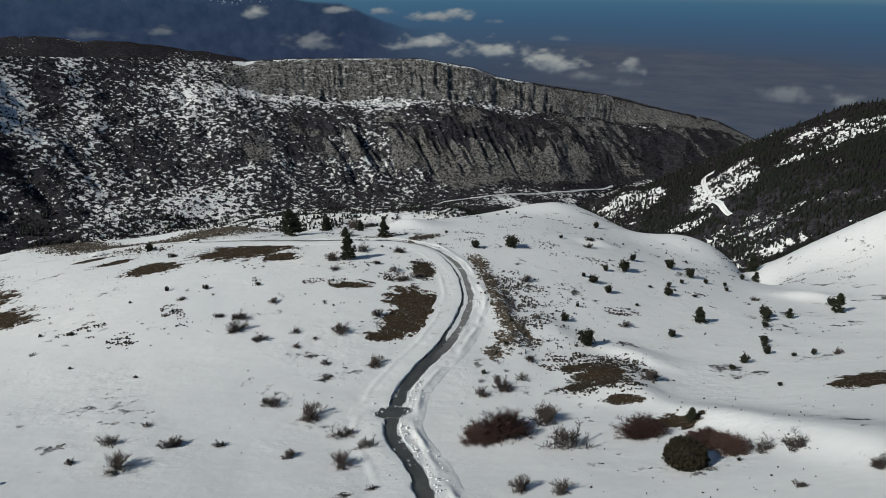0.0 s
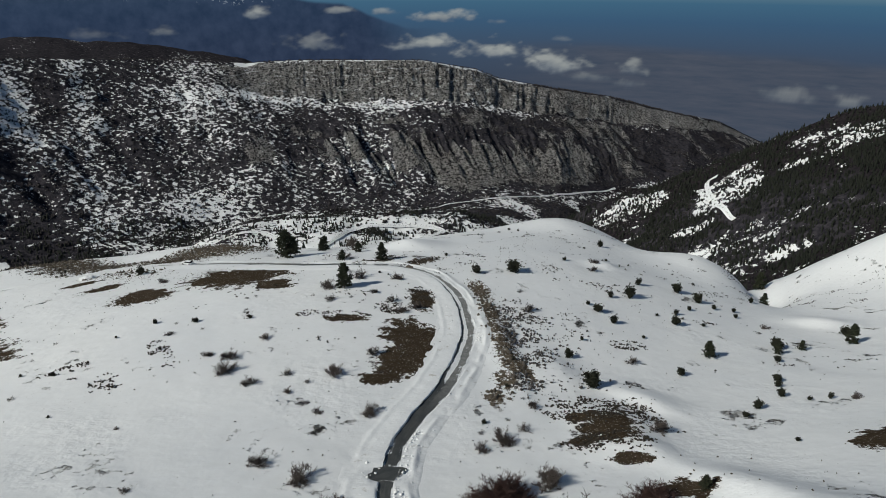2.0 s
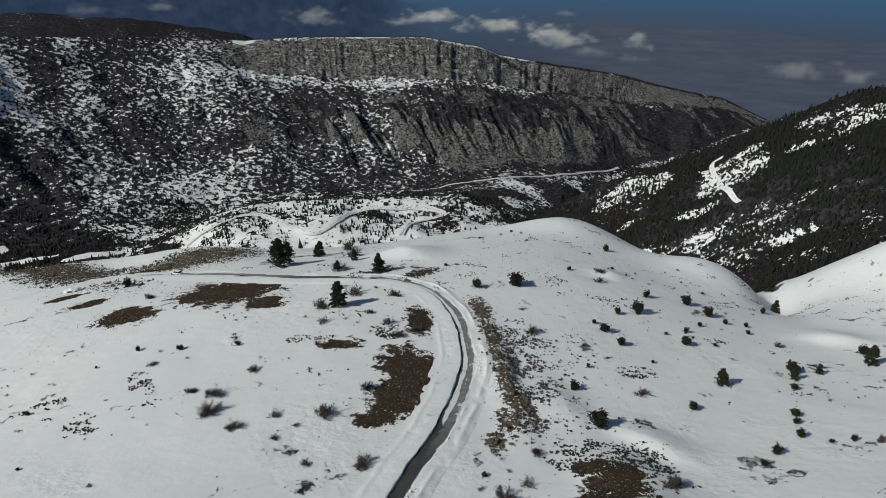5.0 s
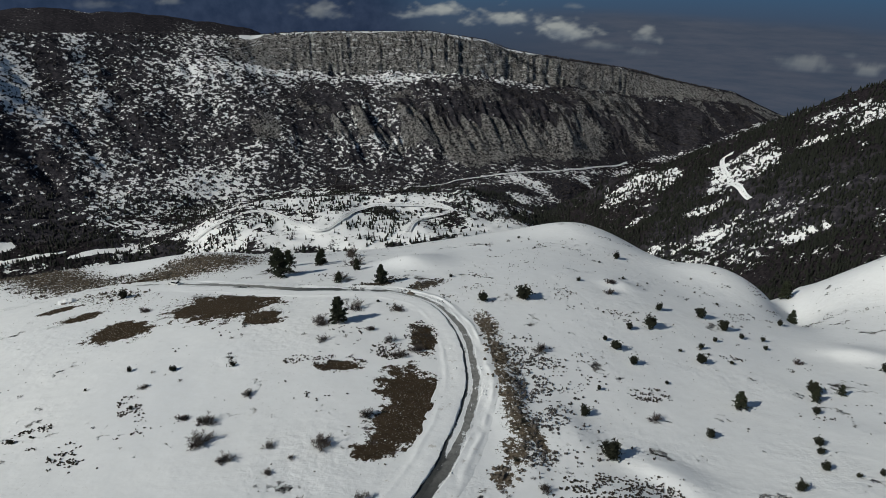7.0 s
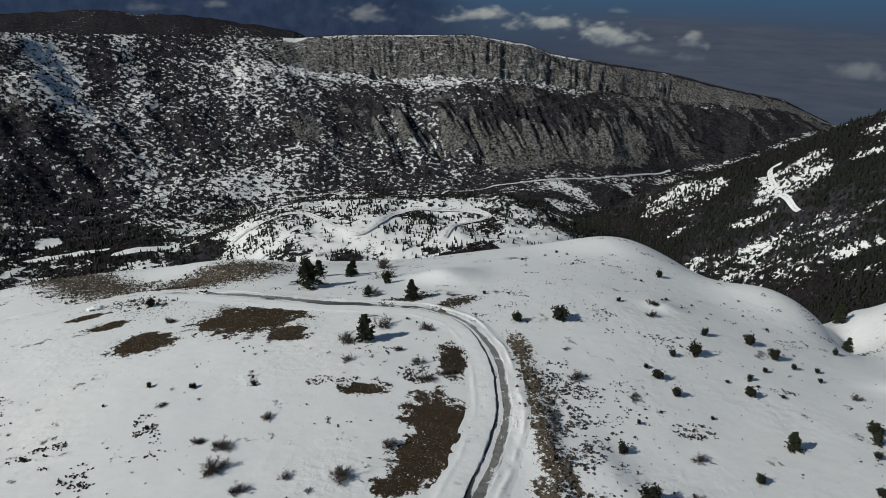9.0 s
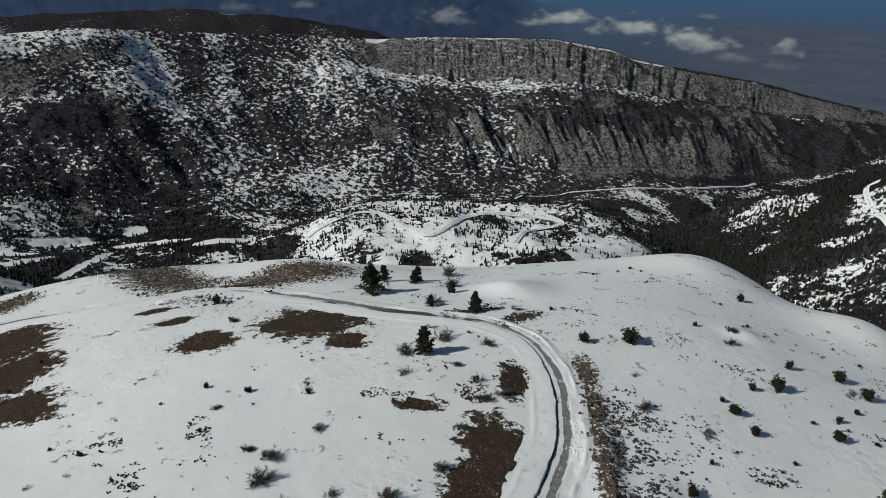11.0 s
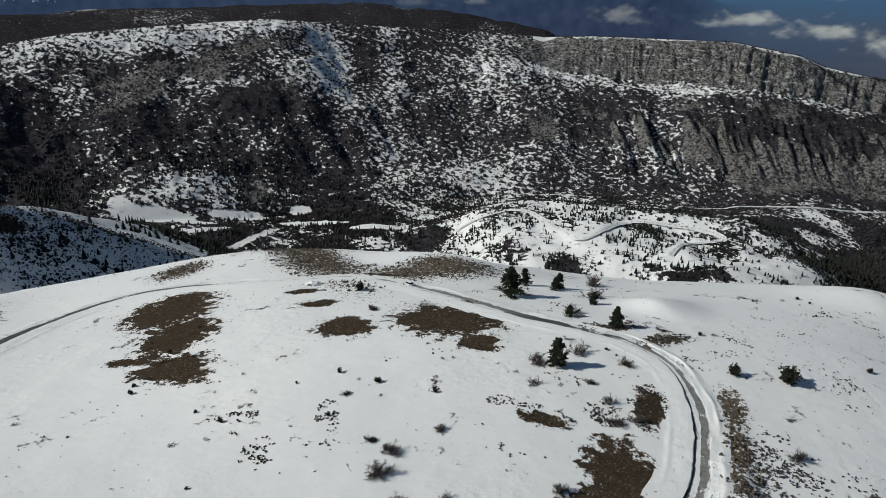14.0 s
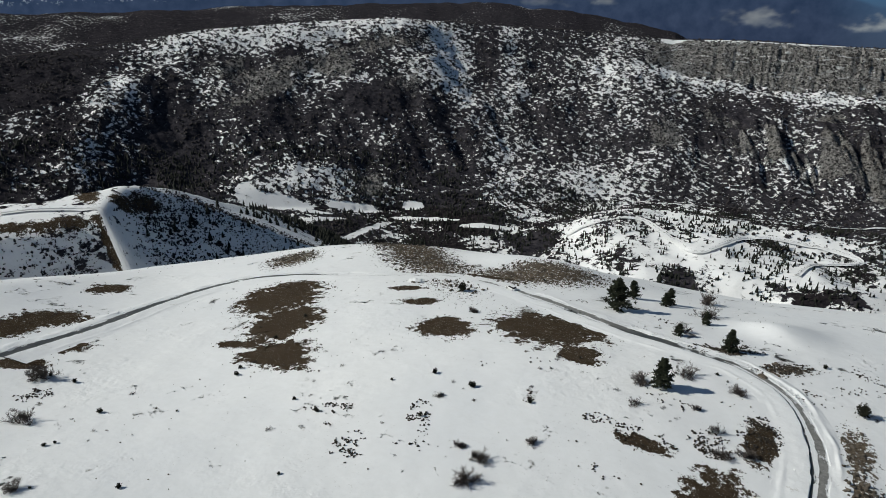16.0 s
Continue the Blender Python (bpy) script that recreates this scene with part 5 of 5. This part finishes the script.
# frost-split stones strewn down the slope below the verge
below = lambda x, y: ramp(x, 14.5, 17.0) * np.exp(-np.maximum(x - 16.5, 0) / 4.8) * ramp(y, 124, 134) * (1 - ramp(y, 166, 186)) * np.clip(value_noise(x / 3.2, y / 3.2, 111) * 2.0 - 0.45, 0.02, 1)
at = draw(24000, 2, 16, 118, 205, below)
strewn("slope_stones", LUMP, LUMP_F, at, 0.22 + 0.75 * g.uniform(0, 1, len(at)) ** 2, 0.16 + 0.50 * g.uniform(0, 1, len(at)) ** 2, STONE_MAT, "dark frost-split stones on the snowy slope", "stones", 0.35, 5)
# single stalks and stones that prick through the snow
specks = lambda x, y: np.clip(value_noise(x / 28, y / 28, 103) * 1.8 - 0.75, 0.01, 1) * (0.35 + 0.65 * ramp(x, -40, 30)) * ramp(off_road(x, y, ROAD_LINE, 10.0), 8.5, 10)
at = draw(11000, -64, 34, 60, 330, specks)
strewn("snow_stalks", LUMP, LUMP_F, at, 0.10 + 0.30 * g.uniform(0, 1, len(at)) ** 2, g.uniform(0.08, 0.3, len(at)), TUFT_MAT, "dark heather tips and stones pricking through snow", "grass", 0.4, 8)
# heather and dwarf juniper in dark mats
mats = lambda x, y: (ramp(patches(x, y, HEATH), 0.35, 0.65) + 0.28 * ramp(patches(x, y, SPECKLED, SPECKLED_SLOPE), 0.2, 0.6) * ramp(value_noise(x / 7, y / 4.5, 117), 0.55, 0.85)) * np.clip(value_noise(x / 2.4, y / 1.2, 107) * 2.4 - 0.75, 0, 1)
at = draw(420000, -64, 34, 60, 330, mats)
strewn("heather_mats", LUMP, LUMP_F, at, g.uniform(0.22, 0.62, len(at)), g.uniform(0.12, 0.36, len(at)), HEATHER_MAT, "dark heather and dwarf juniper mats in snow", "heather", 0.4, 12)


# clods that the plough threw out along both edges of the lane
k = g.randint(0, len(FINE_ROAD), 3400)
put = (half[k, 0] + 0.3 + 2.6 * g.uniform(0, 1, len(k)) ** 1.6) * np.where(g.uniform(0, 1, len(k)) < 0.7, -1, 1)
spot = FINE_ROAD[k] + sides(FINE_ROAD)[k] * put[:, None]
spot = spot[(spot[:, 1] > 45) & (value_noise(spot[:, 0] / 9, spot[:, 1] / 9, 115) > 0.42)]
at = np.column_stack([spot, land(spot[:, 0], spot[:, 1]) + 0.16])
strewn("snow_clods", LUMP, LUMP_F, at, 0.16 + 0.50 * g.uniform(0, 1, len(at)) ** 3, 0.10 + 0.30 * g.uniform(0, 1, len(at)) ** 3, BANK_MAT, "broken snow clods along the ploughed road", "snow", 0.35, 9)


def snow_heap():
    """A heap that the plough left, with stones in its foot."""
    rng = random.Random(61)
    root = new("snow_heap")
    bm = bmesh.new()
    bmesh.ops.create_icosphere(bm, subdivisions=4, radius=1.0)
    for v in bm.verts:
        d = v.co.normalized()
        v.co = d * (1 + 0.28 * noise.noise(d * 2.1) + 0.12 * noise.noise(d * 6.0))
        v.co = Vector((v.co.x * 2.5, v.co.y * 1.3, max(v.co.z, -0.2) * 1.15))
    part("pile", bm, BANK_MAT, root, "lumpy ploughed snow")
    for _ in range(6):
        bm = bmesh.new()
        bmesh.ops.create_icosphere(bm, subdivisions=2, radius=1.0)
        size, off = rng.uniform(0.3, 0.6), Vector((rng.uniform(0, 9), 0, 0))
        at = Vector((rng.uniform(-1.7, 1.7), rng.uniform(-1.7, -1.2), rng.uniform(0.15, 0.4)))
        for v in bm.verts:
            v.co = at + v.co * size * (0.8 + 0.5 * noise.noise(v.co * 1.7 + off))
        part("stone", bm, ROCK_MAT, root, "dark stone")
    return root


# ---- the car left on the road, and a slab that fell on it ----
def box(bm, x0, x1, y0, y1, z0, z1, taper=0.0):
    v = [bm.verts.new(p) for p in ((x0, y0, z0), (x1, y0, z0), (x1, y1, z0), (x0, y1, z0), (x0 + taper, y0 + taper * 0.5, z1), (x1 - taper, y0 + taper * 0.5, z1), (x1 - taper, y1 - taper * 0.5, z1), (x0 + taper, y1 - taper * 0.5, z1))]
    for q in ((3, 2, 1, 0), (4, 5, 6, 7), (0, 1, 5, 4), (1, 2, 6, 5), (2, 3, 7, 6), (3, 0, 4, 7)):
        bm.faces.new([v[k] for k in q])


def bevelled(bm, width):
    bmesh.ops.bevel(bm, geom=bm.edges[:], offset=width, segments=2, affect="EDGES")
    return bm


PAINT_MAT = plain_material("white_car_paint", (0.70, 0.70, 0.69), (0.80, 0.80, 0.79), 2.0, rough=0.3, spec=0.5)
GLASS_MAT = plain_material("dark_car_glass", (0.010, 0.011, 0.012), (0.018, 0.019, 0.02), 2.0, rough=0.08, spec=0.6)
TYRE_MAT = plain_material("tyre_rubber", (0.012, 0.012, 0.012), (0.03, 0.03, 0.03), 6.0)
RIM_MAT = plain_material("alloy_rim", (0.30, 0.30, 0.30), (0.45, 0.45, 0.45), 6.0, rough=0.35)


def parked_car():
    root = new("parked_car")
    bm = bmesh.new()
    box(bm, -2.05, 2.05, -0.85, 0.85, 0.32, 0.86, 0.10)
    part("body", bevelled(bm, 0.08), PAINT_MAT, root, "white painted lower body")
    bm = bmesh.new()
    box(bm, -1.75, 0.75, -0.76, 0.76, 0.84, 1.32, 0.34)
    part("cabin", bevelled(bm, 0.05), GLASS_MAT, root, "dark glazed cabin")
    bm = bmesh.new()
    box(bm, -1.44, 0.44, -0.62, 0.62, 1.31, 1.40, 0.06)
    part("roof", bevelled(bm, 0.03), PAINT_MAT, root, "white roof panel")
    bm = bmesh.new()
    box(bm, 0.78, 1.98, -0.74, 0.74, 0.855, 0.91, 0.08)
    part("bonnet", bevelled(bm, 0.02), PAINT_MAT, root, "white bonnet")
    for end, colour in ((2.0, "headlight"), (-2.0, "tail_light")):
        for side in (-0.6, 0.6):
            bm = bmesh.new()
            box(bm, end - 0.05, end + 0.05, side - 0.14, side + 0.14, 0.60, 0.74)
            part(colour, bevelled(bm, 0.015), RIM_MAT, root)
    for x in (-1.3, 1.3):
        for y in (-0.80, 0.80):
            bm = bmesh.new()
            bmesh.ops.create_cone(bm, cap_ends=True, segments=20, radius1=0.33, radius2=0.33, depth=0.20, matrix=pose(x, y, 0.33, 90))
            wheel = part("wheel", bm, TYRE_MAT, root, "black tyre")
            bm = bmesh.new()
            bmesh.ops.create_cone(bm, cap_ends=True, segments=14, radius1=0.19, radius2=0.17, depth=0.23, matrix=pose(x, y, 0.33, 90))
            part("rim", bm, RIM_MAT, wheel, "grey alloy rim")
    return root


car = parked_car()
near_k = int(np.argmin(np.hypot(ROAD_LINE[:, 0] - -88.5, ROAD_LINE[:, 1] - 229.6)))
way = ROAD_LINE[near_k + 1] - ROAD_LINE[near_k - 1]
car.matrix_world = pose(*ROAD_LINE[near_k], lay(*ROAD_LINE[near_k]) + 0.10, 0, 0, math.degrees(math.atan2(way[1], way[0])))
tagged(car, "small white car with dark windows parked on asphalt", "car")


def fallen_slab():
    bm = bmesh.new()
    box(bm, -1.1, 1.1, -0.6, 0.6, -0.1, 0.38, 0.22)
    bmesh.ops.subdivide_edges(bm, edges=bm.edges[:], cuts=2, use_grid_fill=True)
    for v in bm.verts:
        v.co += Vector((noise.noise(v.co * 1.7), noise.noise(v.co * 1.7 + Vector((9, 0, 0))), noise.noise(v.co * 1.7 + Vector((0, 9, 0))))) * 0.16
    m = bpy.data.meshes.new("fallen_rock")
    bm.to_mesh(m)
    bm.free()
    m.materials.append(ROCK_MAT)
    return new("fallen_rock", m)


slab = tagged(fallen_slab(), "flat dark rock slab lying on the snowy road", "rock")
slab.matrix_world = pose(-10.3, 206.7, lay(-10.3, 206.7) + 0.12, 4, -6, 150)

heap = tagged(snow_heap(), "ploughed heap of snow with dark stones", "snow heap")
heap.matrix_world = pose(-118.0, 217.5, lay(-118.0, 217.5) + 0.1, 0, 0, 20)
